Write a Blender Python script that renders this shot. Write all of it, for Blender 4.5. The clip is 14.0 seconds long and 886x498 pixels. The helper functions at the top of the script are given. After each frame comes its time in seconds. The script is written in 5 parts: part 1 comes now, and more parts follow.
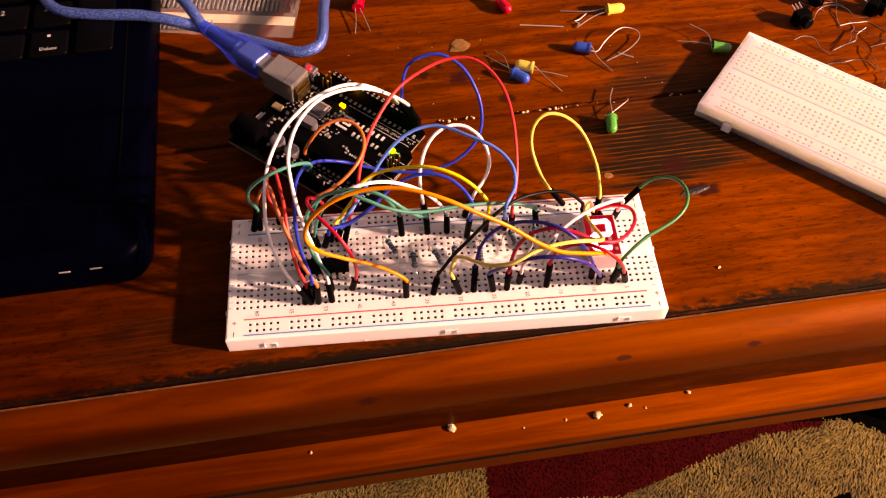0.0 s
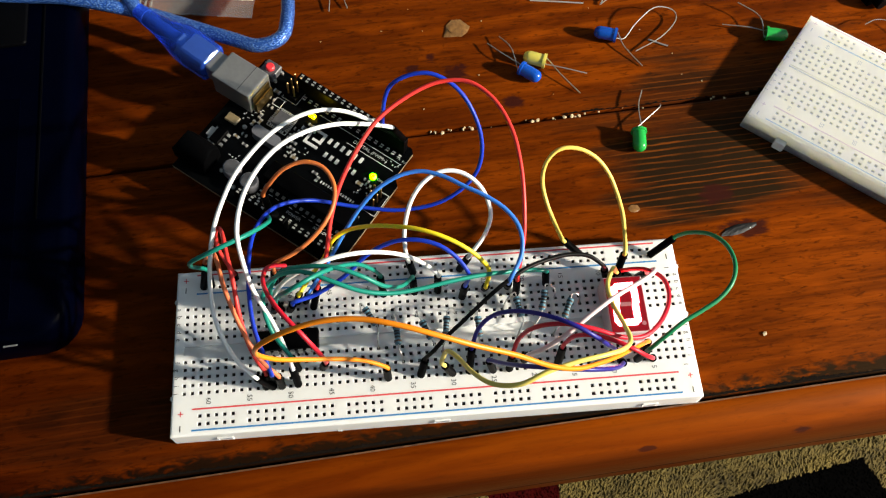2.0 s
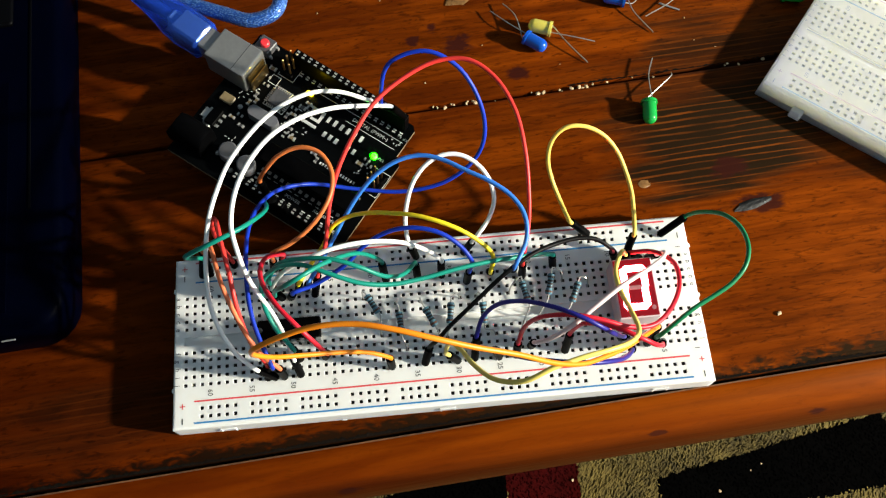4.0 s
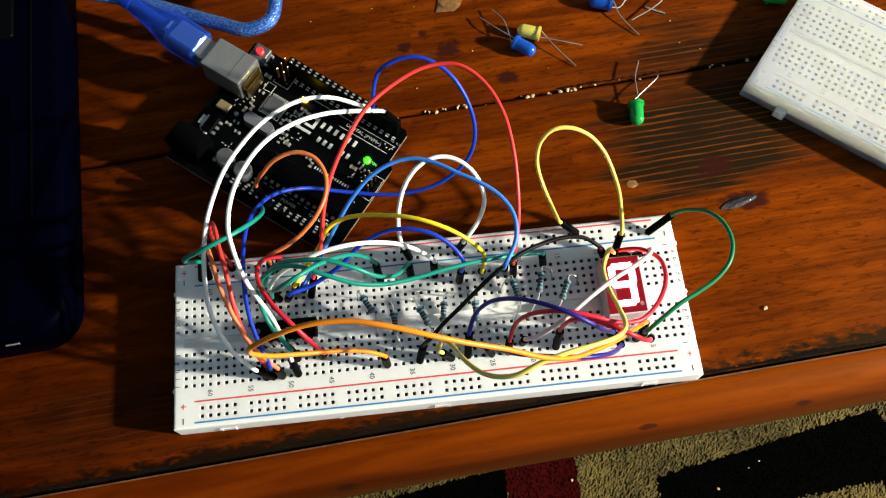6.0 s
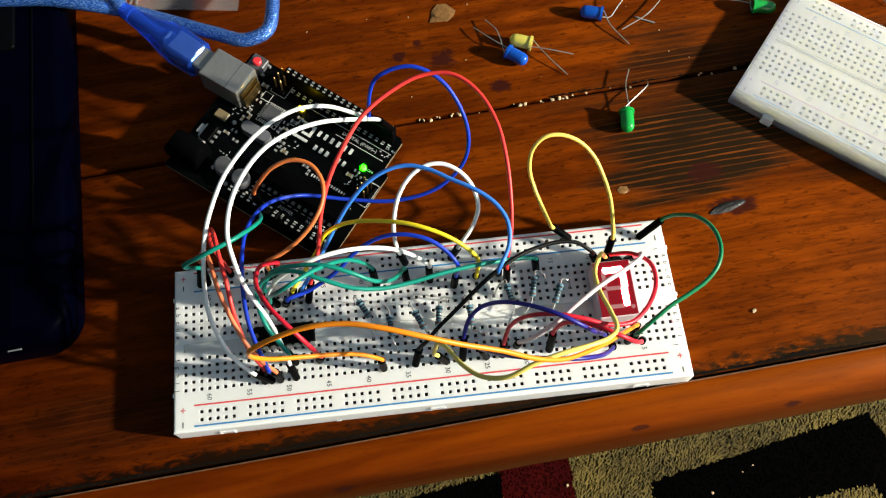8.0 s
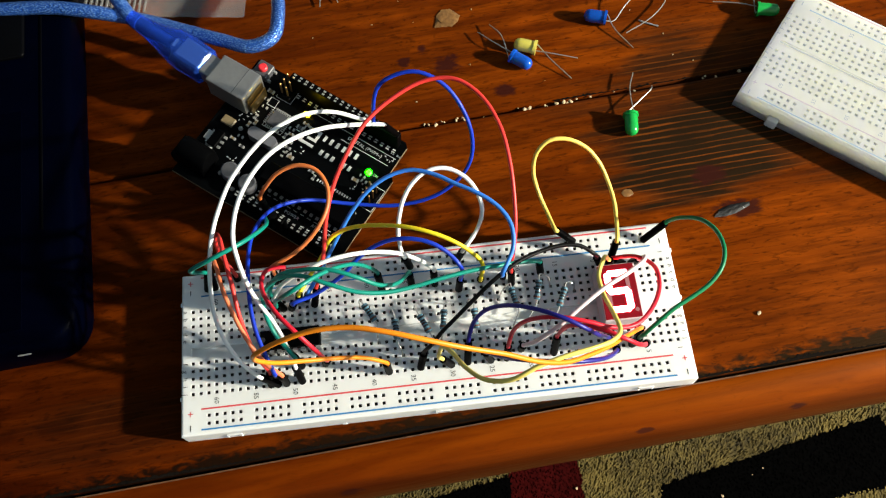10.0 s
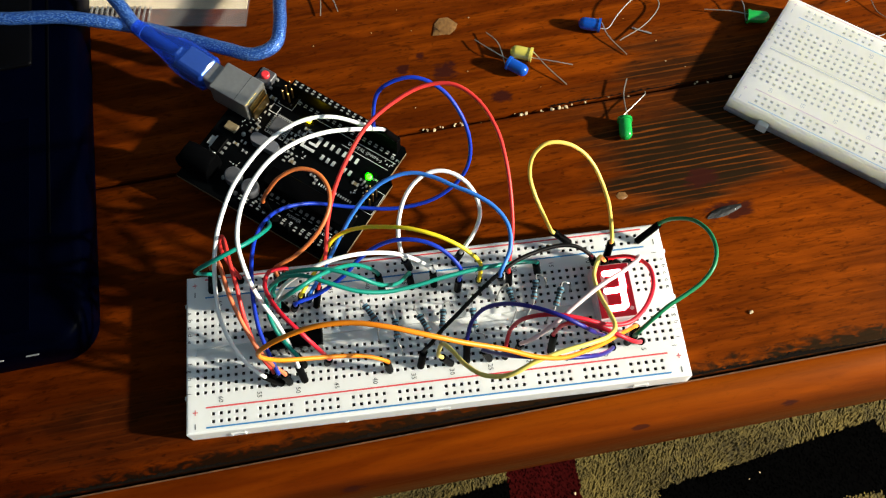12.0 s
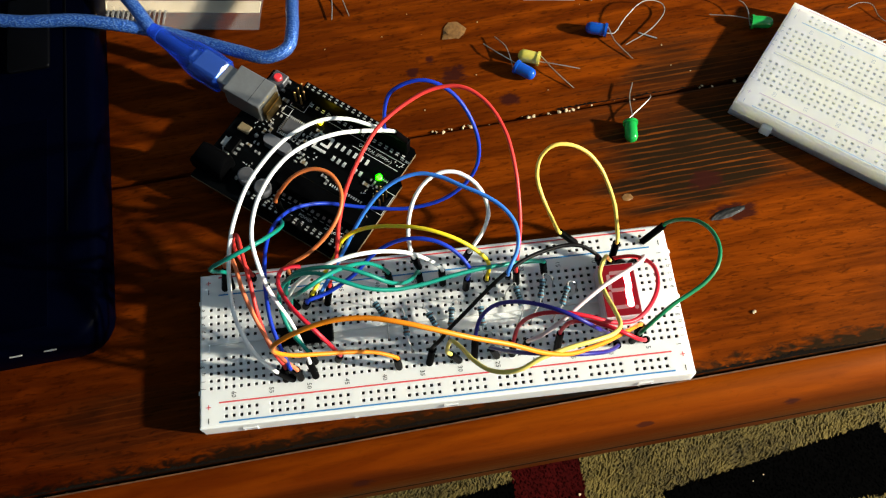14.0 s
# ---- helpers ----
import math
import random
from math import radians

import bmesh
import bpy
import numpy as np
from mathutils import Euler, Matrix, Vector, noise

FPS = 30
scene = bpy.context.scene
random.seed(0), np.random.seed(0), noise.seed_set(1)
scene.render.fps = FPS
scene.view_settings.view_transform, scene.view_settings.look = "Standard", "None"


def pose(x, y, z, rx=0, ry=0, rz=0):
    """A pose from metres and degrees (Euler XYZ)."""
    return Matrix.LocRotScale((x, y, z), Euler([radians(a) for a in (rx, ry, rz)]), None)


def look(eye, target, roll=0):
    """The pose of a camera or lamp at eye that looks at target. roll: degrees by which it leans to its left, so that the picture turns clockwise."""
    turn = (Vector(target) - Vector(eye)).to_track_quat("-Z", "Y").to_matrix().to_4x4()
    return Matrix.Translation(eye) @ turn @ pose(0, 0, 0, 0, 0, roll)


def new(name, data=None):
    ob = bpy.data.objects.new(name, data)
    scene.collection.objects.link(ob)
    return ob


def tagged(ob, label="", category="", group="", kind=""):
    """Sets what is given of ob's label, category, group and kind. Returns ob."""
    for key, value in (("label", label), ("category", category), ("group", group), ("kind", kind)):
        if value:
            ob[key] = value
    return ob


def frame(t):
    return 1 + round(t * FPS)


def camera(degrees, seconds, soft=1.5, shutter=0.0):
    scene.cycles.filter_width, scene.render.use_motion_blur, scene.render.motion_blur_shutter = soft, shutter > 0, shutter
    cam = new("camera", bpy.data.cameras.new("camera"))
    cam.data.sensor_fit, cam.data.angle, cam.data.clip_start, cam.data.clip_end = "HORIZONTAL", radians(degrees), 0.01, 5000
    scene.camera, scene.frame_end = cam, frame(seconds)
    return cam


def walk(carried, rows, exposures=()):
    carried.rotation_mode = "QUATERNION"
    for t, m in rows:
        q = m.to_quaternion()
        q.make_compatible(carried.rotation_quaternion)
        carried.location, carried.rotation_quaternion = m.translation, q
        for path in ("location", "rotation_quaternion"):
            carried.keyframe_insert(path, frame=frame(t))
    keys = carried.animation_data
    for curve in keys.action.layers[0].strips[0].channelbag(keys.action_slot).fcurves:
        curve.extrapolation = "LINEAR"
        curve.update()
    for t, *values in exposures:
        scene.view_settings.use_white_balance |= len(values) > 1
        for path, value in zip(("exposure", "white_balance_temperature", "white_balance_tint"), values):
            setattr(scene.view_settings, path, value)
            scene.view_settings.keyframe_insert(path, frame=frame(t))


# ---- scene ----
cam = camera(53.7, 14.0, soft=1.22)
PATH = [
    (0, (-0.0163, -0.1824, 0.2940), (0.0809, 0.9188, -1.3727), 0.22),
    (0.5, (-0.0091, -0.1429, 0.2864), (0.0580, 0.8399, -1.4541), -0.36),
    (1, (-0.0096, -0.1298, 0.2803), (0.0235, 0.7918, -1.4944), -2.02),
    (1.5, (-0.0081, -0.1287, 0.2826), (0.0423, 0.8066, -1.4845), -1.27),
    (2, (-0.0060, -0.0928, 0.2746), (0.0722, 0.7397, -1.5422), 0.81),
    (2.2, (-0.0024, -0.0792, 0.2672), (0.0629, 0.6571, -1.5912), 0.51),
    (4.5, (-0.0006, -0.0785, 0.2736), (0.0321, 0.6354, -1.5944), -2.99),
    (5, (-0.0004, -0.0796, 0.2746), (0.0401, 0.6241, -1.5971), -2.57),
    (5.5, (0.0003, -0.0804, 0.2758), (0.0375, 0.6191, -1.5975), -3.03),
    (6, (0.0017, -0.0827, 0.2777), (0.0324, 0.6491, -1.5834), -3.71),
    (6.5, (0.0011, -0.0849, 0.2796), (0.0292, 0.6548, -1.5784), -4.01),
    (7, (0.0024, -0.0855, 0.2808), (0.0232, 0.6581, -1.5757), -4.61),
    (7.5, (0.0018, -0.0860, 0.2819), (0.0372, 0.6623, -1.5725), -3.66),
    (8, (0.0016, -0.0857, 0.2823), (0.0453, 0.6631, -1.5717), -3.11),
    (10.5, (0.0038, -0.0871, 0.2850), (0.0215, 0.6758, -1.5637), -5.27),
    (11, (0.0026, -0.0891, 0.2867), (0.0278, 0.6776, -1.5604), -4.77),
    (11.5, (0.0045, -0.0905, 0.2882), (0.0230, 0.6827, -1.5562), -5.42),
    (12, (0.0028, -0.0921, 0.2887), (0.0306, 0.6906, -1.5516), -4.80),
    (12.5, (0.0032, -0.0924, 0.2900), (0.0296, 0.6875, -1.5514), -4.89),
    (13, (0.0024, -0.0926, 0.2907), (0.0306, 0.6825, -1.5528), -4.58),
    (13.5, (0.0009, -0.0937, 0.2914), (0.0249, 0.6888, -1.5490), -4.85),
    (14, (0.0012, -0.0958, 0.2936), (0.0191, 0.6968, -1.5425), -5.22),
]
walk(cam, [(t, look(eye, target, roll)) for t, eye, target, roll in PATH],
     exposures=[(0.0, 0.16, 12800, 70), (0.3, 0.12, 11200, 57), (0.6, 0.05, 9000, 34), (1.0, 0.0, 7700, 20), (1.5, 0.0, 7250, 12), (2.2, 0.0, 7000, 7), (4.5, 0.0, 6850, 4), (14.0, 0.0, 6850, 4)])

# ---- light: one warm bare lamp at the side, the rest is bounce in the room ----
world = bpy.data.worlds.new("world")
world.use_nodes = True
scene.world = world
world.node_tree.nodes["Background"].inputs[0].default_value = (0.9, 0.95, 1.0, 1)
world.node_tree.nodes["Background"].inputs[1].default_value = 0.004

lamp_data = bpy.data.lights.new("room_lamp", "POINT")
lamp_data.energy, lamp_data.color, lamp_data.shadow_soft_size = 288.0, (1.0, 0.95, 0.855), 0.026
lamp = new("room_lamp", lamp_data)
lamp.location = (1.35, -0.36, 0.54)


# ---- materials ----
def material(name, colour, rough=0.5, metal=0.0, spread=0.0, size=200.0, bump=0.0, emit=None, power=0.0, stretch=(1, 1, 1),
             coat=0.0, through_light=0.0, ior=1.45, gloss=0.5):
    """A surface with grain at two scales. size: grains per metre."""
    m = bpy.data.materials.new(name)
    m.use_nodes = True
    nt = m.node_tree
    b = nt.nodes["Principled BSDF"]
    b.inputs["Base Color"].default_value = (*colour, 1)
    b.inputs["Roughness"].default_value = rough
    b.inputs["Metallic"].default_value = metal
    b.inputs["IOR"].default_value = ior
    b.inputs["Specular IOR Level"].default_value = gloss
    b.inputs["Coat Weight"].default_value = coat
    b.inputs["Coat Roughness"].default_value = 0.15
    b.inputs["Transmission Weight"].default_value = through_light
    if emit:
        b.inputs["Emission Color"].default_value = (*emit, 1)
        b.inputs["Emission Strength"].default_value = power
    if spread or bump:
        tc = nt.nodes.new("ShaderNodeTexCoord")
        mp = nt.nodes.new("ShaderNodeMapping")
        mp.inputs["Scale"].default_value = stretch
        nt.links.new(tc.outputs["Object"], mp.inputs[0])
        fine, wide = nt.nodes.new("ShaderNodeTexNoise"), nt.nodes.new("ShaderNodeTexNoise")
        fine.inputs["Scale"].default_value, wide.inputs["Scale"].default_value = size, size / 9
        fine.inputs["Detail"].default_value = 4
        for n in (fine, wide):
            nt.links.new(mp.outputs[0], n.inputs["Vector"])
        mix = nt.nodes.new("ShaderNodeMath")
        mix.operation = "ADD"
        nt.links.new(fine.outputs[0], mix.inputs[0])
        nt.links.new(wide.outputs[0], mix.inputs[1])
        if spread:
            ramp = nt.nodes.new("ShaderNodeMapRange")
            ramp.inputs[1].default_value, ramp.inputs[2].default_value = 0.6, 1.4
            ramp.inputs[3].default_value, ramp.inputs[4].default_value = 1 - spread, 1 + spread
            nt.links.new(mix.outputs[0], ramp.inputs[0])
            mul = nt.nodes.new("ShaderNodeVectorMath")
            mul.operation = "SCALE"
            mul.inputs[0].default_value = colour
            nt.links.new(ramp.outputs[0], mul.inputs["Scale"])
            nt.links.new(mul.outputs[0], b.inputs["Base Color"])
        if bump:
            bp = nt.nodes.new("ShaderNodeBump")
            bp.inputs["Strength"].default_value, bp.inputs["Distance"].default_value = bump, 0.0005
            nt.links.new(mix.outputs[0], bp.inputs["Height"])
            nt.links.new(bp.outputs[0], b.inputs["Normal"])
    return m


def wood_material(name, light, dark, rough, scorch_and_shade=(), offset=0.0, figure=0.3, gloss=0.06, plain=1.0):
    """Stained, varnished softwood with its grain along x."""
    m = bpy.data.materials.new(name)
    m.use_nodes = True
    nt = m.node_tree
    N, L = nt.nodes.new, nt.links.new
    b = nt.nodes["Principled BSDF"]
    tc, info = N("ShaderNodeTexCoord"), N("ShaderNodeObjectInfo")
    shift = N("ShaderNodeVectorMath")
    shift.operation = "ADD"
    L(tc.outputs["Object"], shift.inputs[0])
    shift.inputs[1].default_value = (offset, offset, 0)

    def layer(scale, stretch, detail=4, warp=0.0):
        mp, n = N("ShaderNodeMapping"), N("ShaderNodeTexNoise")
        mp.inputs["Scale"].default_value = stretch
        n.inputs["Scale"].default_value, n.inputs["Detail"].default_value = scale, detail
        n.inputs["Distortion"].default_value = warp
        L(shift.outputs[0], mp.inputs[0])
        L(mp.outputs[0], n.inputs["Vector"])
        return n.outputs[0]

    grain = layer(420, (0.085, 1, 1), 8, 0.8)
    pores = layer(800, (0.15, 1, 1), 6, 0.8)
    streaks = layer(400, (0.055, 1, 1), 8, 1.0)
    flecks = layer(120, (0.35, 1, 1), 5, 0.3)
    rings = layer(95, (0.07, 1, 0.6), 5, 1.4)
    cloud = layer(14, (0.6, 1, 1), 4, 0.5)

    def ramp(source, a, b_, lo=0.0, hi=1.0):
        r = N("ShaderNodeMapRange")
        for i, v in enumerate((a, b_, lo, hi)):
            r.inputs[i + 1].default_value = v
        L(source, r.inputs[0])
        return r.outputs[0]

    def mixed(fac, one, two):
        x = N("ShaderNodeMix")
        x.data_type = "RGBA"
        L(fac, x.inputs[0])
        for sock, v in ((x.inputs[6], one), (x.inputs[7], two)):
            if isinstance(v, tuple):
                sock.default_value = (*v, 1)
            else:
                L(v, sock)
        return x.outputs[2]

    wave = N("ShaderNodeTexWave")
    wave.bands_direction = "Y"
    for key, v in (("Scale", 70), ("Distortion", 9.0), ("Detail", 5), ("Detail Scale", 1.6), ("Detail Roughness", 0.7)):
        wave.inputs[key].default_value = v
    slow = N("ShaderNodeMapping")
    slow.inputs["Scale"].default_value = (0.07, 1, 0.4)
    L(shift.outputs[0], slow.inputs[0])
    L(slow.outputs[0], wave.inputs["Vector"])
    base = mixed(ramp(rings, 0.36, 0.62), light, dark)
    base = mixed(ramp(wave.outputs["Fac"], 0.6, 0.98, 0.0, figure), base, tuple(v * 0.6 for v in dark))
    mid = tuple(v * 0.55 for v in dark)
    base = mixed(ramp(grain, 0.52, 0.72, 0.0, 0.75 * plain), base, mid)
    base = mixed(ramp(cloud, 0.45, 0.68, 0.0, 0.5), base, tuple(v * 0.65 for v in dark))
    base = mixed(ramp(pores, 0.55, 0.66, 0.0, 0.7 * plain), base, tuple(v * 0.45 for v in dark))
    base = mixed(ramp(streaks, 0.55, 0.66, 0.0, figure * 1.6), base, tuple(v * 0.4 for v in dark))
    base = mixed(ramp(flecks, 0.55, 0.72, 0.0, 0.55 * plain), base, tuple(min(1, v * 1.35) for v in light))
    specks = layer(760, (0.33, 1, 1), 5, 0.6)
    base = mixed(ramp(specks, 0.58, 0.68, 0.0, 0.8 * plain), base, tuple(v * 0.35 for v in dark))
    lines = N("ShaderNodeTexWave")
    lines.bands_direction = "Y"
    for key, v in (("Scale", 128), ("Distortion", 4.5), ("Detail", 5), ("Detail Scale", 1.8), ("Detail Roughness", 0.65)):
        lines.inputs[key].default_value = v
    L(slow.outputs[0], lines.inputs["Vector"])
    patchy = N("ShaderNodeMath")
    patchy.operation = "MULTIPLY"
    L(ramp(lines.outputs["Fac"], 0.82, 0.99, 0.0, 0.62), patchy.inputs[0])
    L(ramp(flecks, 0.35, 0.62, 0.15, 1.0), patchy.inputs[1])
    bright_lines = patchy.outputs[0]
    for sx, sy, wide, deep, much in scorch_and_shade:
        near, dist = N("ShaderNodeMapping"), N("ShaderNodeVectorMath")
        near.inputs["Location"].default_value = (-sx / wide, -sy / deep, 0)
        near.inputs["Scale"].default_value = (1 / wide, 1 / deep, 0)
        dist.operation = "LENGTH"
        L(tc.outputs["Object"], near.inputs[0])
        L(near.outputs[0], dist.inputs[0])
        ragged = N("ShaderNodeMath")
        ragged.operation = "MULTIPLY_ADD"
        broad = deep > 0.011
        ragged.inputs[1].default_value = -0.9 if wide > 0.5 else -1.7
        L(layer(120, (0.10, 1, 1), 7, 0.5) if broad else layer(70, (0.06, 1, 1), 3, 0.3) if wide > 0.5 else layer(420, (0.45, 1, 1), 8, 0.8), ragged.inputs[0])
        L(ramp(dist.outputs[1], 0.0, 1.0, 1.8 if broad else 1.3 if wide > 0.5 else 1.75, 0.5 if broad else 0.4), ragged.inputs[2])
        scorch_shade_mask = ramp(ragged.outputs[0], 0.0, 0.4, 0.0, much)
        base = mixed(scorch_shade_mask, base, (0.026, 0.0036, 0.0008) if wide > 0.5 else (0.010, 0.005, 0.003) if wide > 0.02 else (0.022, 0.004, 0.004))
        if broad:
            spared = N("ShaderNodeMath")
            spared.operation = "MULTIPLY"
            L(scorch_shade_mask, spared.inputs[0])
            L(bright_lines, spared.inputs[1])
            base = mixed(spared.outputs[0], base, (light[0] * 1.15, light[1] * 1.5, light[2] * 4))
    # light fall-off painted into the colour: dark red at low x, yellower at high
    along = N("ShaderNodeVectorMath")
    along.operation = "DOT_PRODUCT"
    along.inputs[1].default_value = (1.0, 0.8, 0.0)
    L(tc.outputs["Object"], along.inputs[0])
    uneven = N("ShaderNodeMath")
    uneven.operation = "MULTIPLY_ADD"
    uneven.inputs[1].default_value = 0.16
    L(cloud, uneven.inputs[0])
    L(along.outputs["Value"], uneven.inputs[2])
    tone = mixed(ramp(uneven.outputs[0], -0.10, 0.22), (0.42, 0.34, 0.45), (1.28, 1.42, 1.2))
    falloff_mix = N("ShaderNodeMix")
    falloff_mix.data_type, falloff_mix.blend_type = "RGBA", "MULTIPLY"
    falloff_mix.inputs[0].default_value = 1.0
    L(base, falloff_mix.inputs[6])
    L(tone, falloff_mix.inputs[7])
    L(falloff_mix.outputs[2], b.inputs["Base Color"])
    L(ramp(cloud, 0.3, 0.7, rough - 0.08, rough + 0.1), b.inputs["Roughness"])
    b.inputs["Specular IOR Level"].default_value = gloss
    b.inputs["Specular Tint"].default_value = (1.0, 0.47, 0.08, 1)  # amber shellac
    bp = N("ShaderNodeBump")
    bp.inputs["Strength"].default_value, bp.inputs["Distance"].default_value = 0.35, 0.0004
    L(grain, bp.inputs["Height"])
    L(bp.outputs[0], b.inputs["Normal"])
    return m


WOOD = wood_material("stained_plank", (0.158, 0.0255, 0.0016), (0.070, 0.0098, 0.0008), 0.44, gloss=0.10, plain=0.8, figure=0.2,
                     scorch_and_shade=[(0.135, 0.068, 0.105, 0.058, 0.62), (0.104, 0.048, 0.055, 0.034, 0.98), (0.150, 0.066, 0.060, 0.024, 0.9), (0.105, 0.092, 0.03, 0.012, 0.6), (-0.10, -0.015, 0.06, 0.02, 0.5), (0.15, -0.0315, 0.10, 0.0095, 0.97), (-0.02, -0.0315, 0.26, 0.0075, 0.95), (0.0430, 0.0889, 0.0062, 0.0052, 0.92), (0.0240, 0.1046, 0.0085, 0.0070, 0.92),
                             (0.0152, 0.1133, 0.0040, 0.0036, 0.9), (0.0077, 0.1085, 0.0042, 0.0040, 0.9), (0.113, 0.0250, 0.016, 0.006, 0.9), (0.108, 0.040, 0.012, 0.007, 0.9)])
# first row paints shade under the nose; second darkens the ledge front; rest are marks
EDGE_MARKS_AND_SHADE = [(0.03, -0.0482, 0.60, 0.0062, 0.75), (0.03, -0.0300, 0.60, 0.0030, 0.7), (0.1145, -0.0450, 0.0045, 0.0016, 0.95), (0.0633, -0.0438, 0.005, 0.0012, 0.8), (-0.035, -0.0455, 0.006, 0.0012, 0.8), (0.19, -0.043, 0.004, 0.001, 0.7)]
WOOD_EDGE = wood_material("stained_edge", (0.215, 0.0380, 0.0018), (0.120, 0.0175, 0.0010), 0.38, scorch_and_shade=EDGE_MARKS_AND_SHADE, offset=3.1, figure=0.02, gloss=0.16, plain=0.22)
# darker copy of the wood that holds the shade below the moulding
WOOD_SHADED = wood_material("shaded_apron_wood", (0.046, 0.0078, 0.0010), (0.026, 0.0042, 0.0007), 0.5, offset=1.7)
WORN = material("bare_worn_wood", (0.10, 0.040, 0.013), 0.7, spread=0.95, size=420)
GRIME_AND_LINE = material("black_grime_and_line", (0.006, 0.004, 0.003), 0.95, spread=0.5, size=900, bump=0.4, gloss=0.05)
PLASTIC_WHITE = material("white_plastic", (0.74, 0.74, 0.72), 0.42, spread=0.03, size=400)
glow = PLASTIC_WHITE.node_tree.nodes["Principled BSDF"]
glow.inputs["Subsurface Weight"].default_value = 0.5
glow.inputs["Subsurface Radius"].default_value = (1.0, 0.95, 0.85)
glow.inputs["Subsurface Scale"].default_value = 0.006
HOLE_DARK = material("hole_dark", (0.012, 0.011, 0.010), 0.6, spread=0.2, size=900, gloss=0.2)
BLACK_PLASTIC = material("black_plastic", (0.0012, 0.0012, 0.0014), 0.45, spread=0.25, size=700, bump=0.05, gloss=0.022)
PCB = material("black_circuit_board", (0.0010, 0.0012, 0.0014), 0.4, spread=0.2, size=500, gloss=0.05)
SILK = material("white_print", (0.50, 0.50, 0.49), 0.6, spread=0.08, size=1500)
STEEL = material("bright_steel", (0.44, 0.43, 0.41), 0.34, metal=0.55, spread=0.08, size=800)
LAPTOP = material("laptop_black", (0.0001, 0.0003, 0.0022), 0.36, spread=0.25, size=600, bump=0.05, gloss=0.012)
PAINT = material("wall_paint", (0.118, 0.165, 0.225), 0.8, spread=0.05, size=30)
RUG = material("cream_pile", (0.094, 0.066, 0.0145), 0.95, spread=0.75, size=260, bump=1.0)
RUG_BLACK = material("black_pile", (0.0004, 0.00035, 0.00035), 1.0, spread=0.5, size=420, bump=1.0, gloss=0.02)
RUG_RED = material("red_pile", (0.024, 0.0010, 0.0010), 1.0, spread=0.4, size=420, bump=1.0, gloss=0.05)
RED_INK = material("red_ink", (0.62, 0.06, 0.07), 0.5, spread=0.1, size=900)
BLUE_INK = material("blue_ink", (0.02, 0.19, 0.46), 0.5, spread=0.1, size=900)
GREY_INK = material("grey_ink", (0.035, 0.035, 0.04), 0.6, spread=0.1, size=900)


# ---- building helpers ----
def mesh_of(name, bm, mat, smooth=False):
    me = bpy.data.meshes.new(name)
    bm.normal_update()
    bm.to_mesh(me)
    bm.free()
    for m in mat if isinstance(mat, (list, tuple)) else (mat,):
        me.materials.append(m)
    if smooth:
        me.polygons.foreach_set("use_smooth", [True] * len(me.polygons))
        me.set_sharp_from_angle(angle=radians(40))
    return me


def part(name, bm, mat, parent=None, label="", m=None, smooth=False):
    ob = new(name, mesh_of(name, bm, mat, smooth))
    if parent is not None:
        ob.parent = parent
    if m is not None:
        ob.matrix_basis = m
    if label:
        ob["label"] = label
    return ob


def empty(name, m, label, category, group="", kind=""):
    ob = new(name)
    ob.empty_display_size = 0.01
    ob.matrix_basis = m
    return tagged(ob, label, category, group, kind)


def add_box(bm, x0, x1, y0, y1, z0, z1, bevel=0.0, seg=1, mat=0):
    got = bmesh.ops.create_cube(bm, size=1.0)["verts"]
    bmesh.ops.scale(bm, vec=(x1 - x0, y1 - y0, z1 - z0), verts=got)
    bmesh.ops.translate(bm, vec=((x0 + x1) / 2, (y0 + y1) / 2, (z0 + z1) / 2), verts=got)
    faces = {f for v in got for f in v.link_faces}
    for f in faces:
        f.material_index = mat
    if bevel:
        edges = {e for v in got for e in v.link_edges}
        r = bmesh.ops.bevel(bm, geom=list(edges), offset=bevel, segments=seg, profile=0.6, affect="EDGES")
        for f in r["faces"]:
            f.material_index = mat
    return bm


def box(x0, x1, y0, y1, z0, z1, bevel=0.0, seg=1):
    return add_box(bmesh.new(), x0, x1, y0, y1, z0, z1, bevel, seg)


def add_ring_stack(bm, rings, n=12, m=None, cap=True):
    """A turned body: rings of (radius, z)."""
    loops = []
    for r, z in rings:
        loops.append([bm.verts.new((r * math.cos(2 * math.pi * k / n), r * math.sin(2 * math.pi * k / n), z)) for k in range(n)])
    for a, b in zip(loops, loops[1:]):
        for k in range(n):
            bm.faces.new((a[k], a[(k + 1) % n], b[(k + 1) % n], b[k]))
    if cap:
        bm.faces.new(list(reversed(loops[0])))
        bm.faces.new(loops[-1])
    if m is not None:
        bmesh.ops.transform(bm, matrix=m, verts=[v for l in loops for v in l])
    return bm


def glide(points, steps):
    """A smooth curve through the points."""
    pts = [Vector(p) for p in points]
    pts = [2 * pts[0] - pts[1]] + pts + [2 * pts[-1] - pts[-2]]
    out = []
    for a, b, c, d in zip(pts, pts[1:], pts[2:], pts[3:]):
        for k in range(steps):
            t = k / steps
            out.append(0.5 * (2 * b + (c - a) * t + (2 * a - 5 * b + 4 * c - d) * t * t + (3 * b - a - 3 * c + d) * t ** 3))
    return out + [pts[-2]]


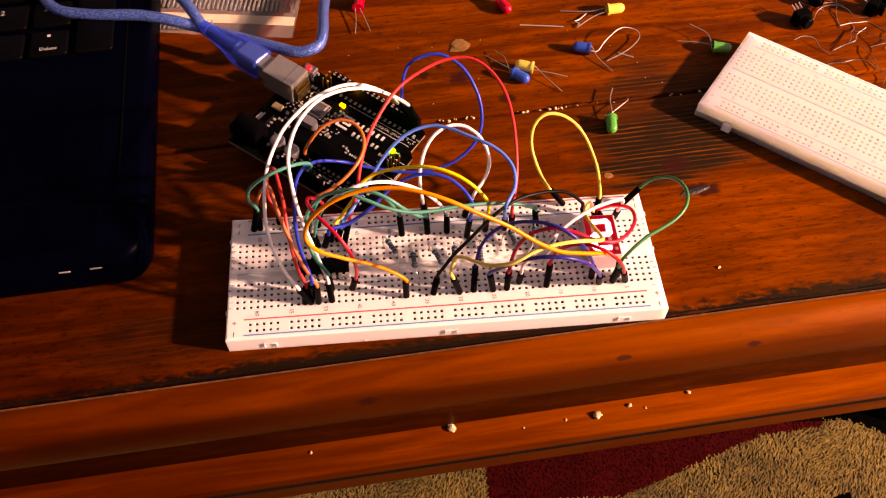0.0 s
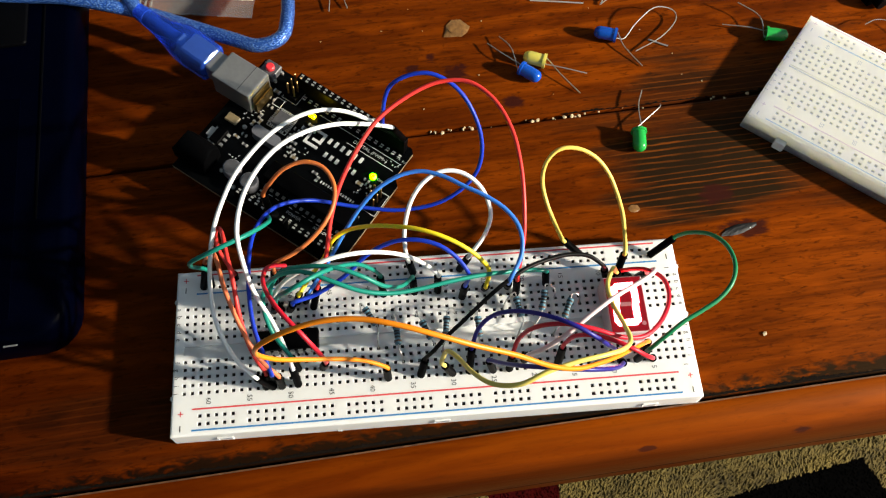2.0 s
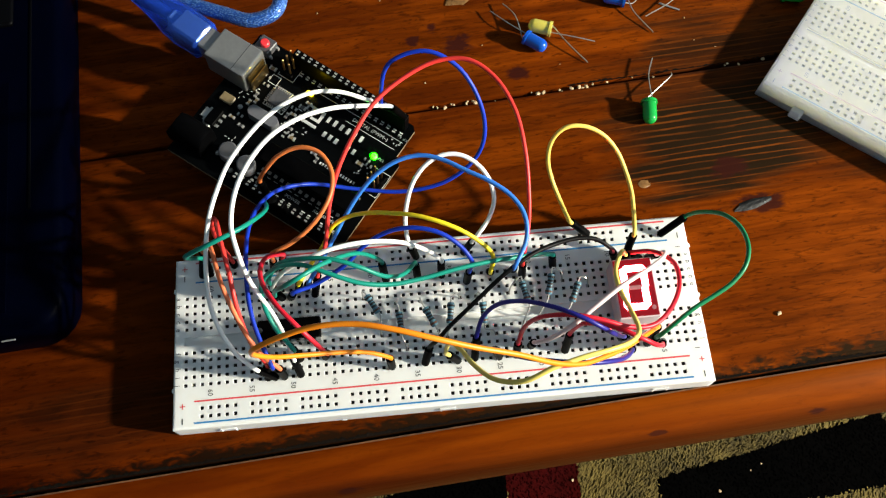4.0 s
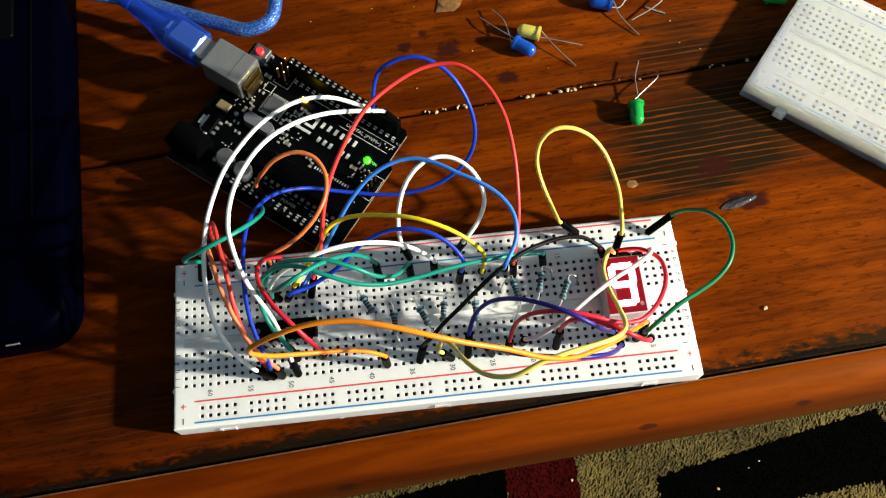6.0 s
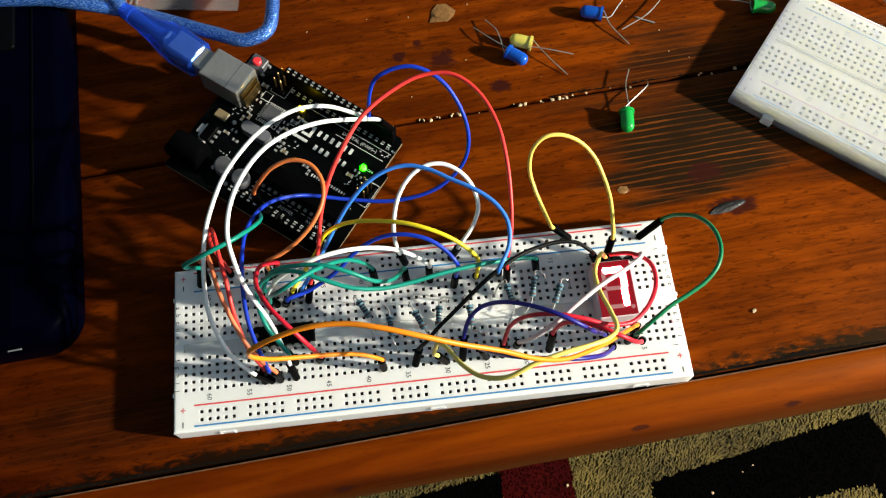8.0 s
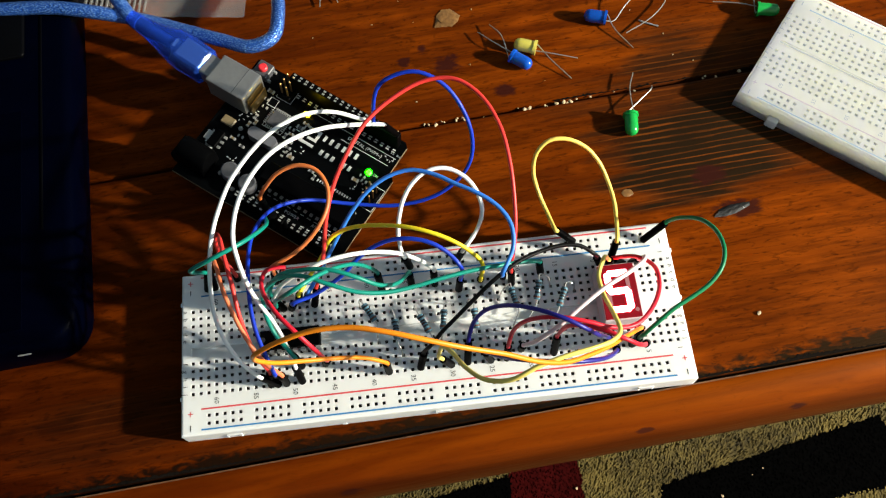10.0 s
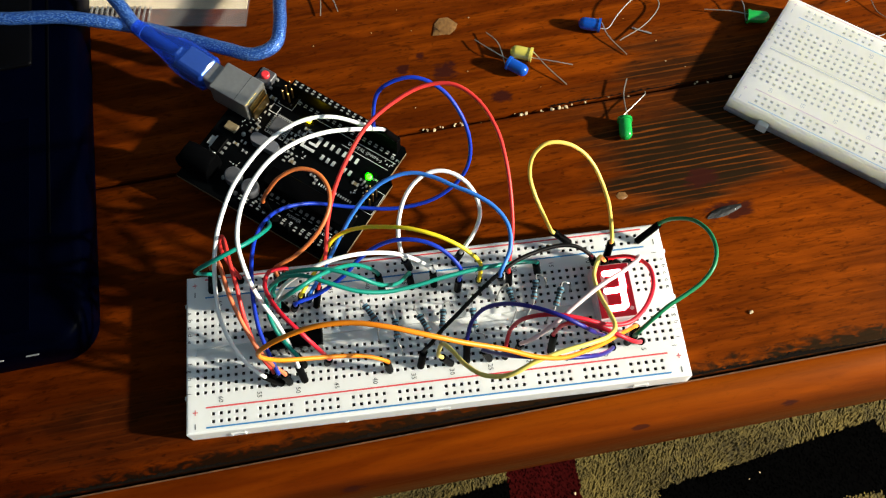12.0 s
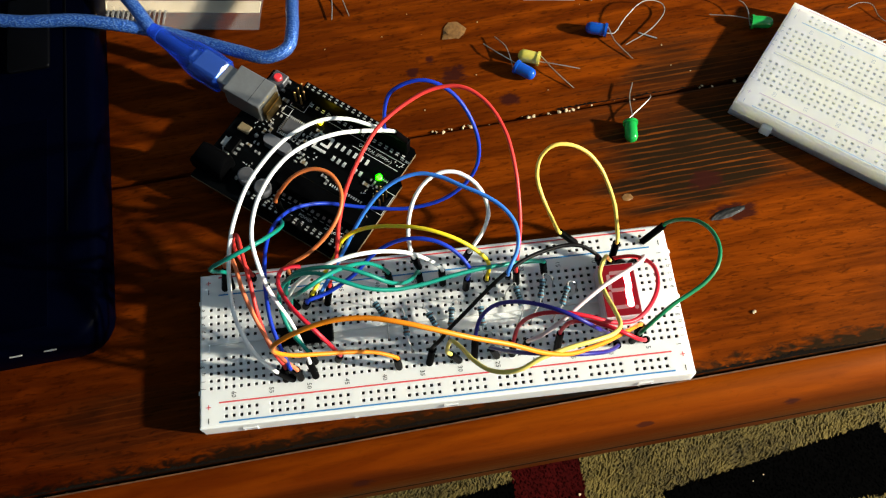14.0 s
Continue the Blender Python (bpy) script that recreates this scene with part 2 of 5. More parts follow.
def add_tube(bm, points, radius, n=8, steps=8, smooth_path=True):
    """A round wire along the points; radius: one, or one for each end."""
    path = glide(points, steps) if smooth_path else [Vector(p) for p in points]
    r0, r1 = radius if isinstance(radius, tuple) else (radius, radius)
    side = None
    loops = []
    for i, p in enumerate(path):
        ahead = (path[min(i + 1, len(path) - 1)] - path[max(i - 1, 0)]).normalized()
        if side is None:
            side = ahead.orthogonal().normalized()
        side = (side - ahead * side.dot(ahead)).normalized()
        up = ahead.cross(side)
        r = r0 + (r1 - r0) * i / (len(path) - 1)
        loops.append([bm.verts.new(p + r * (side * math.cos(2 * math.pi * k / n) + up * math.sin(2 * math.pi * k / n))) for k in range(n)])
    for a, b in zip(loops, loops[1:]):
        for k in range(n):
            bm.faces.new((a[k], a[(k + 1) % n], b[(k + 1) % n], b[k]))
    bm.faces.new(list(reversed(loops[0])))
    bm.faces.new(loops[-1])
    return bm


def add_profile(bm, profile, x0, x1, steps=1):
    """A bar along x whose closed outline lies in the y, z plane."""
    n, rows = len(profile), []
    for k in range(steps + 1):
        x = x0 + (x1 - x0) * k / steps
        rows.append([bm.verts.new((x, y, z)) for y, z in profile])
    for a, b in zip(rows, rows[1:]):
        for i in range(n):
            bm.faces.new((a[i], a[(i + 1) % n], b[(i + 1) % n], b[i]))
    bm.faces.new(list(reversed(rows[0])))
    bm.faces.new(rows[-1])
    bmesh.ops.recalc_face_normals(bm, faces=bm.faces)
    return bm


# ---- room ----
FLOOR = -0.42
ROOM = ((-1.6, 2.0), (-1.7, 1.9), 2.0)
(rx0, rx1), (ry0, ry1), rz = ROOM
tagged(part("floor", box(rx0, rx1, ry0, ry1, FLOOR - 0.1, FLOOR), WOOD), "dark stained wooden floor under the rug", "floor", kind="structure")
tagged(part("ceiling", box(rx0, rx1, ry0, ry1, rz, rz + 0.1), PAINT), "plain grey-blue painted ceiling", "ceiling", kind="structure")
for name, dims in (("wall_north", (rx0, rx1, ry1, ry1 + 0.1)), ("wall_south", (rx0, rx1, ry0 - 0.1, ry0)),
                   ("wall_west", (rx0 - 0.1, rx0, ry0 - 0.1, ry1 + 0.1)), ("wall_east", (rx1, rx1 + 0.1, ry0 - 0.1, ry1 + 0.1))):
    tagged(part(name, box(*dims, FLOOR - 0.1, rz + 0.1), PAINT), "plain grey-blue painted room wall", "wall", kind="structure")

# ---- table ----
TABLE = pose(0, 0, 0, 0, 0, 3.9)
table = empty("coffee_table", TABLE @ pose(0, 0, FLOOR), "reddish-brown stained wooden table with a rounded edge, worn", "table")
UP = Matrix.Translation((0, 0, -FLOOR))
SEAM, CRACK = -0.032, 0.0796


def plank(y0, y1, mat):
    return part("plank", box(-0.42, 0.48, y0, y1, -0.022, 0, 0.0009, 2), mat, table, m=UP)


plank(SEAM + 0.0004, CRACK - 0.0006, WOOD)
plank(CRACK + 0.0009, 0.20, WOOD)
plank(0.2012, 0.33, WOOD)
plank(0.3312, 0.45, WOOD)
nose = [(SEAM - 0.0006, -0.0012)]
for k in range(15):
    a = math.pi / 2 * 0.93 - k / 14 * math.pi * 0.80
    nose.append((SEAM - 0.0010 - 0.0146 * math.cos(a), -0.0165 + 0.0160 * math.sin(a)))
nose += [(-0.0345, -0.031), (SEAM - 0.0006, -0.031)]
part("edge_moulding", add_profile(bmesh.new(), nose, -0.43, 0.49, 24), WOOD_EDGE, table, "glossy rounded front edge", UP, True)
part("worn_line", box(-0.40, 0.46, SEAM - 0.0010, SEAM - 0.00065, -0.0012, -0.0003), WORN, table, "pale worn arris", UP)
part("apron", box(-0.40, 0.46, -0.012, 0.012, -0.1268, -0.0315, 0.0008), WOOD_SHADED, table, "apron with its shade put into the wood colour", m=UP)
part("lower_rail", box(-0.42, 0.48, -0.030, 0.03, -0.147, -0.127, 0.0022, 3), WOOD_EDGE, table, "ledge with dust and crumbs", UP)
part("ledge_line", box(-0.41, 0.47, -0.0304, -0.0299, -0.1322, -0.1296), GRIME_AND_LINE, table, "black line under the ledge's front edge", UP)
for x in (-0.38, 0.42):
    for y in (0.03, 0.38):
        part("leg", box(x, x + 0.05, y, y + 0.05, FLOOR, -0.0225, 0.003, 2), WOOD_EDGE, table, m=UP)

# ---- rug ----
rug = empty("rug", pose(0, 0, FLOOR), "cream pile rug with black and red blocks", "rug")
part("base_weave", box(-0.7, 1.2, -0.8, 0.7, 0.0005, 0.012, 0.003, 2), RUG, rug)


# ---- breadboards ----
PITCH = 0.00254
HALF_L, HALF_W, TOP = 0.08255, 0.0273, 0.0085
ROWS_Y = [(k + 0.5) * PITCH for k in (5, 4, 3, 2, 1)]
ROWS_Y += [-y for y in reversed(ROWS_Y)]
RAIL_Y = (0.0238, 0.02126, -0.02126, -0.0238)


def hole_xy(col, row):
    """The place of a hole: col 1 to 63, row a to j."""
    return (32 - col) * PITCH, ROWS_Y["abcdefghij".index(row)]


def board_mesh():
    """White body whose sockets are real square wells, with the channel along the middle."""
    w = 0.00060
    rail_x = [(g * 6 + k - 29) * PITCH for g in range(10) for k in range(5)]
    main_x = [(32 - c) * PITCH for c in range(1, 64)]
    xs = sorted({round(x + s * w, 6) for x in main_x for s in (-1, 1)} | {-HALF_L + 0.0006, HALF_L - 0.0006})
    ys = sorted({round(y + s * w, 6) for y in (*ROWS_Y, *RAIL_Y) for s in (-1, 1)}
                | {-HALF_W + 0.0006, HALF_W - 0.0006, -0.0014, 0.0014})
    rail_set, main_set = {round(x, 5) for x in rail_x}, {round(x, 5) for x in main_x}
    rows, rails = {round(y, 5) for y in ROWS_Y}, {round(y, 5) for y in RAIL_Y}
    vs, fs, mi, index = [], [], [], {}

    def v(x, y, z):
        key = (round(x, 6), round(y, 6), round(z, 6))
        if key not in index:
            index[key] = len(vs)
            vs.append(key)
        return index[key]

    def sunk(x0, x1, y0, y1):
        cx, cy = round((x0 + x1) / 2, 5), round((y0 + y1) / 2, 5)
        if abs(cy) < 0.0013 and -0.0800 < cx < 0.0655:
            return 0.0013
        if x1 - x0 > 0.0013 or y1 - y0 > 0.0013:
            return 0
        if any(abs(cy - r) < 2e-5 for r in rows) and any(abs(cx - m) < 2e-5 for m in main_set):
            return 0.0035
        if any(abs(cy - r) < 2e-5 for r in rails) and any(abs(cx - m) < 2e-5 for m in rail_set):
            return 0.0035
        return 0

    for y0, y1 in zip(ys, ys[1:]):
        for x0, x1 in zip(xs, xs[1:]):
            d = sunk(x0, x1, y0, y1)
            c = [(x0, y0), (x1, y0), (x1, y1), (x0, y1)]
            deep = d > 0.0031
            t = 0.00012 if deep else 0
            inner = [(x0 + t, y0 + t), (x1 - t, y0 + t), (x1 - t, y1 - t), (x0 + t, y1 - t)]
            if deep:
                for i in range(4):
                    j = (i + 1) % 4
                    fs.append([v(*c[i], TOP), v(*c[j], TOP), v(*inner[j], TOP - 0.0004), v(*inner[i], TOP - 0.0004)])
                    mi.append(0)
                    fs.append([v(*inner[i], TOP - 0.0004), v(*inner[j], TOP - 0.0004), v(*inner[j], TOP - d), v(*inner[i], TOP - d)])
                    mi.append(1)
                fs.append([v(*p, TOP - d) for p in inner])
                mi.append(1)
            else:
                fs.append([v(*p, TOP - d) for p in c])
                mi.append(0)
                if d:
                    for i in (0, 2, *((3,) if x0 < -0.0791 else ()), *((1,) if x1 > 0.0791 else ())):
                        j = (i + 1) % 4
                        fs.append([v(*c[j], TOP - d), v(*c[i], TOP - d), v(*c[i], TOP), v(*c[j], TOP)])
                        mi.append(0)
    X, Y, b = HALF_L, HALF_W, 0.0006
    for z0, z1, a0, a1 in ((TOP, TOP - b, -b, 0), (TOP - b, 0, 0, 0)):
        for (ax, ay), (bx, by) in (((-1, -1), (1, -1)), ((1, -1), (1, 1)), ((1, 1), (-1, 1)), ((-1, 1), (-1, -1))):
            fs.append([v(ax * (X + a1), ay * (Y + a1), z1), v(bx * (X + a1), by * (Y + a1), z1),
                       v(bx * (X + a0), by * (Y + a0), z0), v(ax * (X + a0), ay * (Y + a0), z0)])
            mi.append(0)
    fs.append([v(-X, Y, 0), v(X, Y, 0), v(X, -Y, 0), v(-X, -Y, 0)])
    mi.append(0)
    me = bpy.data.meshes.new("board_body")
    me.from_pydata(vs, [], fs)
    me.materials.append(PLASTIC_WHITE)
    me.materials.append(HOLE_DARK)
    me.polygons.foreach_set("material_index", mi)
    me.update()
    return me


def text_mesh(name, words, size):
    """Flat printed letters as a mesh, centred on the origin."""
    c = bpy.data.curves.new(name, "FONT")
    c.body, c.size, c.align_x, c.align_y = words, size, "CENTER", "CENTER"
    c.resolution_u = 2
    ob = bpy.data.objects.new(name, c)
    scene.collection.objects.link(ob)
    me = bpy.data.meshes.new_from_object(ob.evaluated_get(bpy.context.evaluated_depsgraph_get()))
    bpy.data.objects.remove(ob)
    bpy.data.curves.remove(c)
    me.name = name
    return me


TEXTS = {}


def lettering(words, size, x, y, z, turn, ink, parent, name="print"):
    key = (words, size, ink.name)
    if key not in TEXTS:
        TEXTS[key] = text_mesh(name, words, size)
        TEXTS[key].materials.append(ink)
    ob = new(name, TEXTS[key])
    ob.parent = parent
    ob.matrix_basis = pose(x, y, z, 0, 0, turn)
    return ob


BOARD = board_mesh()
# paler holes and print put the overexposed look of this board into colour
HOLE_PALE = material("hole_washed_out", (0.52, 0.53, 0.51), 0.7, spread=0.2, size=900, gloss=0.1)
OLD_WHITE = material("aged_white_plastic", (0.77, 0.74, 0.58), 0.45, spread=0.05, size=300)
FOAM = material("yellowed_foam", (0.70, 0.66, 0.44), 0.9, spread=0.12, size=900, bump=0.3)
for worn in (OLD_WHITE, FOAM):  # milky plastic that lets some light through
    shader = worn.node_tree.nodes["Principled BSDF"]
    shader.inputs["Subsurface Weight"].default_value = 1.0
    shader.inputs["Subsurface Radius"].default_value = (1.0, 0.95, 0.6)
    shader.inputs["Subsurface Scale"].default_value = 0.05
PALE_RED, PALE_BLUE = (material(n, c, 0.55, spread=0.15, size=900) for n, c in (("washed_red_ink", (0.56, 0.46, 0.44)), ("washed_blue_ink", (0.36, 0.46, 0.50))))
PALE_GREY = material("washed_grey_ink_and_groove_shade", (0.42, 0.43, 0.41), 0.6, spread=0.1, size=900)


def breadboard(m, label, aged=False):
    board = empty("breadboard", m, label, "breadboard", "breadboards on the table")
    body = new("body", BOARD.copy() if aged else BOARD)
    body.parent = board
    RED_INK, BLUE_INK, GREY_INK = INKS[aged]
    for x in (-0.0672,) if aged else (-0.0315,):
        if aged:
            part("tab", box(x - 0.0021, x + 0.0021, -HALF_W - 0.0022, -HALF_W + 0.0002, 0.0004, 0.0046, 0.0006, 2), PLASTIC_WHITE, board)
        else:
            part("tab", box(x - 0.0008, x + 0.0008, -HALF_W - 0.0003, -HALF_W + 0.0002, 0.0003, 0.0012, 0.0002), PLASTIC_WHITE, board)
    for x in () if aged else (-0.0667, 0.0007, 0.0665):
        bm = box(x - 0.0024, x + 0.0024, -HALF_W - 0.0005, -HALF_W + 0.0001, 0.0040, 0.0044)
        add_box(bm, x - 0.0024, x - 0.0020, -HALF_W - 0.0005, -HALF_W + 0.0001, 0.0016, 0.0040)
        add_box(bm, x + 0.0020, x + 0.0024, -HALF_W - 0.0005, -HALF_W + 0.0001, 0.0016, 0.0040)
        part("slot_rim", bm, PLASTIC_WHITE, board)
    if aged:
        body.data.materials[0], body.data.materials[1] = OLD_WHITE, HOLE_PALE
        for v in body.data.vertices:  # sockets made shallow: washed-out glare put into the shape
            if abs(v.co.z - (TOP - 0.0035)) < 1e-5:
                v.co.z = TOP - 0.0007
            elif abs(v.co.z - (TOP - 0.0013)) < 1e-5:
                v.co.z = TOP - 0.0002
        # grey strip paints the groove's shade; the groove itself is nearly flush
        part("channel_shade", box(-0.0800, HALF_L - 0.0003, 0.0003, 0.0009, TOP - 0.0003, TOP - 0.0001), PALE_GREY, board, "groove along the middle, its shade drawn as a grey line")
        part("backing", box(-HALF_L - 0.0002, HALF_L + 0.0002, -HALF_W - 0.0002, HALF_W + 0.0002, 0.0, 0.0030, 0.0002), FOAM, board, "yellowed foam backing")
    if not aged:
        for x, y in ((HALF_L, 0.0172), (HALF_L, 0.0004), (-HALF_L, 0.0172), (-HALF_L, -0.0150)):
            part("end_nub", box(x - 0.0002 if x > 0 else x - 0.0006, x + 0.0006 if x > 0 else x + 0.0002, y - 0.0007, y + 0.0007, 0.0012, TOP - 0.0008, 0.0002), PLASTIC_WHITE, board)
    z = TOP + 0.00008
    for ink, y in ((RED_INK, 0.0258), (BLUE_INK, 0.0192), (RED_INK, -0.0191), (BLUE_INK, -0.0257)):
        part("rail_line", box(-0.076, 0.076, y - 0.00025, y + 0.00025, TOP + 0.00002, z), ink, board)
    for x in (-0.0795, 0.0795):
        for y, mark, ink in ((0.0238, "+", RED_INK), (0.0206, "-", GREY_INK), (-0.0206, "+", RED_INK), (-0.0250, "-", GREY_INK)):
            if mark == "-":
                part("print", box(x - 0.00016, x + 0.00016, y - 0.0009, y + 0.0009, z - 0.00006, z), ink, board)
            else:
                lettering(mark, 0.0035, x, y, z, 0, ink, board)
        for letter in "abcdefghij":
            lettering(letter, 0.0022, math.copysign(0.0812, x), hole_xy(1, letter)[1], z, -90, GREY_INK, board)
    for col in (1, *range(5, 61, 5)):
        for y in (0.0166, -0.0168):
            lettering(str(col), 0.0022, hole_xy(col, "a")[0], y, z, -90, GREY_INK, board)
    return board


INKS = {False: (RED_INK, BLUE_INK, GREY_INK), True: (PALE_RED, PALE_BLUE, PALE_GREY)}
board_a = breadboard(pose(0, 0, 0), "white solderless breadboard full of jumper wires, on the table")
board_b = breadboard(pose(0.1195, 0.0745, 0, 0, 0, -39.5) @ pose(HALF_L, HALF_W, 0), "empty off-white solderless breadboard lying askew on the table", True)

# ---- laptop ----
KEY_GREY = material("key_black", (0.0008, 0.0008, 0.0012), 0.5, spread=0.2, size=700, gloss=0.05)
laptop = empty("laptop", pose(-0.1118, -0.0044, 0, 0, 0, 4.2), "black laptop, closed in by shade, only its number-pad corner in view", "laptop")


def rounded_slab(x0, x1, y0, y1, z0, z1, r, lip):
    """A slab with round corners in plan and a soft upper edge."""
    bm = bmesh.new()
    loops = []
    for z, inset in ((z0, 0.001), (z0 + 0.002, 0), (z1 - lip, 0), (z1 - lip * 0.35, lip * 0.3), (z1, lip)):
        ring = []
        for cx, cy, a0 in ((x1 - r, y1 - r, 0), (x0 + r, y1 - r, 90), (x0 + r, y0 + r, 180), (x1 - r, y0 + r, 270)):
            for k in range(6):
                a = radians(a0 + k * 18)
                ring.append(bm.verts.new((cx + (r - inset) * math.cos(a), cy + (r - inset) * math.sin(a), z)))
        loops.append(ring)
    for a, b in zip(loops, loops[1:]):
        for k in range(len(a)):
            j = (k + 1) % len(a)
            bm.faces.new((a[k], a[j], b[j], b[k]))
    bm.faces.new(list(reversed(loops[0])))
    bm.faces.new(loops[-1])
    return bm


part("base", rounded_slab(-0.36, 0, 0.009, 0.25, 0.003, 0.0205, 0.012, 0.003), LAPTOP, laptop, smooth=True)
part("side_trim", box(-0.0105, -0.0098, 0.05, 0.24, 0.0205, 0.0208, 0.0001), KEY_GREY, laptop)
part("palm_rest", box(-0.34, -0.017, 0.016, 0.098, 0.0205, 0.0207, 0.0001), LAPTOP, laptop)
part("touchpad_button", box(-0.20, -0.034, 0.040, 0.0402, 0.0207, 0.0210), KEY_GREY, laptop)
for x in (-0.018, -0.0295):
    part("front_strip", box(x - 0.0022, x + 0.0022, 0.0086, 0.0096, 0.0162, 0.0168, 0.0002), STEEL, laptop, "small pale strip on the front edge")
KEY_CAPS = [(-0.062, 0.1275, 0.0165, 0.0155, "0"), (-0.043, 0.1275, 0.0165, 0.0155, "Delete"), (-0.062, 0.1465, 0.0165, 0.0155, "2"),
        (-0.043, 0.1465, 0.0165, 0.0155, "3"), (-0.0235, 0.137, 0.0165, 0.0345, ""), (-0.081, 0.1275, 0.0165, 0.0155, ""),
        (-0.081, 0.1465, 0.0165, 0.0155, ""), (-0.062, 0.1655, 0.0165, 0.0155, "5"), (-0.043, 0.1655, 0.0165, 0.0155, "6"),
        (-0.0235, 0.1735, 0.0165, 0.0345, ""), (-0.081, 0.1655, 0.0165, 0.0155, "")]
for x, y, w, d, mark in KEY_CAPS:
    bm = rounded_slab(x - w / 2, x + w / 2, y - d / 2, y + d / 2, 0.0206, 0.0232, 0.0015, 0.0009)
    key = part("key", bm, KEY_GREY, laptop, smooth=True)
    if mark:
        lettering(mark, 0.0042 if len(mark) == 1 else 0.0028, x - (0.003 if len(mark) == 1 else 0.0), y + (0.003 if len(mark) == 1 else -0.004), 0.02325, 0, SILK, key)
        if mark == "Delete":
            part("print", box(x - 0.001, x + 0.0005, y + 0.0035, y + 0.005, 0.0232, 0.02325), SILK, key)

# ---- microcontroller board; its own space has the USB socket at low x and the long pin row at high y ----
uno = empty("controller_board", pose(-0.0860, 0.0678, 0.0060, 0, 5.5, -37.05), "black microcontroller board with lit lamps and a USB lead plugged in", "circuit board")
ZB = 0.0045
AMBER_GLOW = material("amber_lamp", (0.9, 0.6, 0.1), 0.4, emit=(1.0, 0.70, 0.006), power=90.0)
GREEN_GLOW = material("green_lamp", (0.2, 0.9, 0.2), 0.4, emit=(0.004, 1.0, 0.005), power=80.0)
SHELL = material("tinned_shell", (0.36, 0.35, 0.34), 0.33, metal=0.75, spread=0.1, size=700)
TAN = material("ceramic_tan", (0.17, 0.125, 0.065), 0.5, spread=0.2, size=900)
GREY_PART = material("grey_part", (0.055, 0.055, 0.06), 0.45, spread=0.2, size=900)
GOLD_PAD = material("brass_pin_and_amber_glint", (0.24, 0.16, 0.06), 0.35, metal=1.0, spread=0.1, size=900)
RED_BUTTON = material("red_button", (0.62, 0.03, 0.04), 0.4, spread=0.1, size=900)

BOARD_EDGE = material("cut_laminate", (0.16, 0.12, 0.07), 0.6, spread=0.2, size=900)
CAN_GREY = material("brushed_can", (0.15, 0.15, 0.165), 0.4, metal=0.4, spread=0.15, size=900)
outline = [(0, 0), (0.0660, 0), (0.0660, 0.0025), (0.0686, 0.0051), (0.0686, 0.0378), (0.0660, 0.0404), (0.0660, 0.0518), (0.0645, 0.0533), (0, 0.0533)]
bm = bmesh.new()
low, high = ([bm.verts.new((x, y, z)) for x, y in outline] for z in (0.0029, ZB))
bm.faces.new(list(reversed(low)))
bm.faces.new(high)
for k in range(len(outline)):
    j = (k + 1) % len(outline)
    bm.faces.new((low[k], low[j], high[j], high[k]))
for f in bm.faces[2:]:
    f.material_index = 1
part("board", bm, [PCB, BOARD_EDGE], uno)
bm = bmesh.new()
for x, y in ((0.014, 0.0025), (0.0152, 0.0507), (0.0648, 0.0076), (0.0648, 0.0355)):
    add_ring_stack(bm, [(0.0016, 0.0), (0.0016, 0.0029)], 10, pose(x, y, 0))
part("standoff", bm, BLACK_PLASTIC, uno)


def header_strip(x0, count, y):
    strip = part("pin_header", box(x0 - 0.00127, x0 + (count - 0.5) * PITCH, y - 0.00127, y + 0.00127, ZB, 0.013, 0.0001), BLACK_PLASTIC, uno)
    bm = bmesh.new()
    for k in range(count):
        x = x0 + k * PITCH
        for s in (-1, 1):
            add_box(bm, x - 0.0005, x + 0.0005, y + s * 0.0006 - 0.0003, y + s * 0.0006 + 0.0003, 0.0127, 0.01312)
    part("contact", bm, STEEL, strip)
    for k in range(count):
        part("pin_end", box(x0 + k * PITCH - 0.0003, x0 + k * PITCH + 0.0003, y + 0.0013, y + 0.0024, ZB, ZB + 0.0005), STEEL, strip)


header_strip(0.0188, 10, 0.0508)
header_strip(0.0442, 8, 0.0508)
header_strip(0.0279, 8, 0.00254)
header_strip(0.0508, 6, 0.00254)

# USB socket: folded steel shell with a seam and a mouth that takes the plug
bm = box(-0.0064, 0.0096, 0.0320, 0.0440, ZB, 0.0152, 0.0006, 2)
socket = part("usb_socket", bm, SHELL, uno, "folded bright steel shell")
part("seam", box(0.0045, 0.0047, 0.0322, 0.0438, 0.0152, 0.01528), GREY_PART, socket)
# brass colour here paints the amber lamp's reflection on the socket steel
for x in (0.0103, 0.0112):
    part("tab", box(x - 0.0002, x + 0.0002, 0.0335, 0.0425, ZB, 0.0128 - (x - 0.0103) * 3), GOLD_PAD, socket)
# power jack
bm = box(-0.0018, 0.0118, 0.0033, 0.0123, ZB, 0.0100, 0.0006, 2)
add_ring_stack(bm, [(0.0043, 0), (0.0045, 0.001), (0.0045, 0.0105), (0.0040, 0.0115)], 20, pose(0.0005, 0.0078, 0.0102) @ pose(0, 0, 0, 0, 90, 0))
part("power_jack", bm, BLACK_PLASTIC, uno, smooth=True)
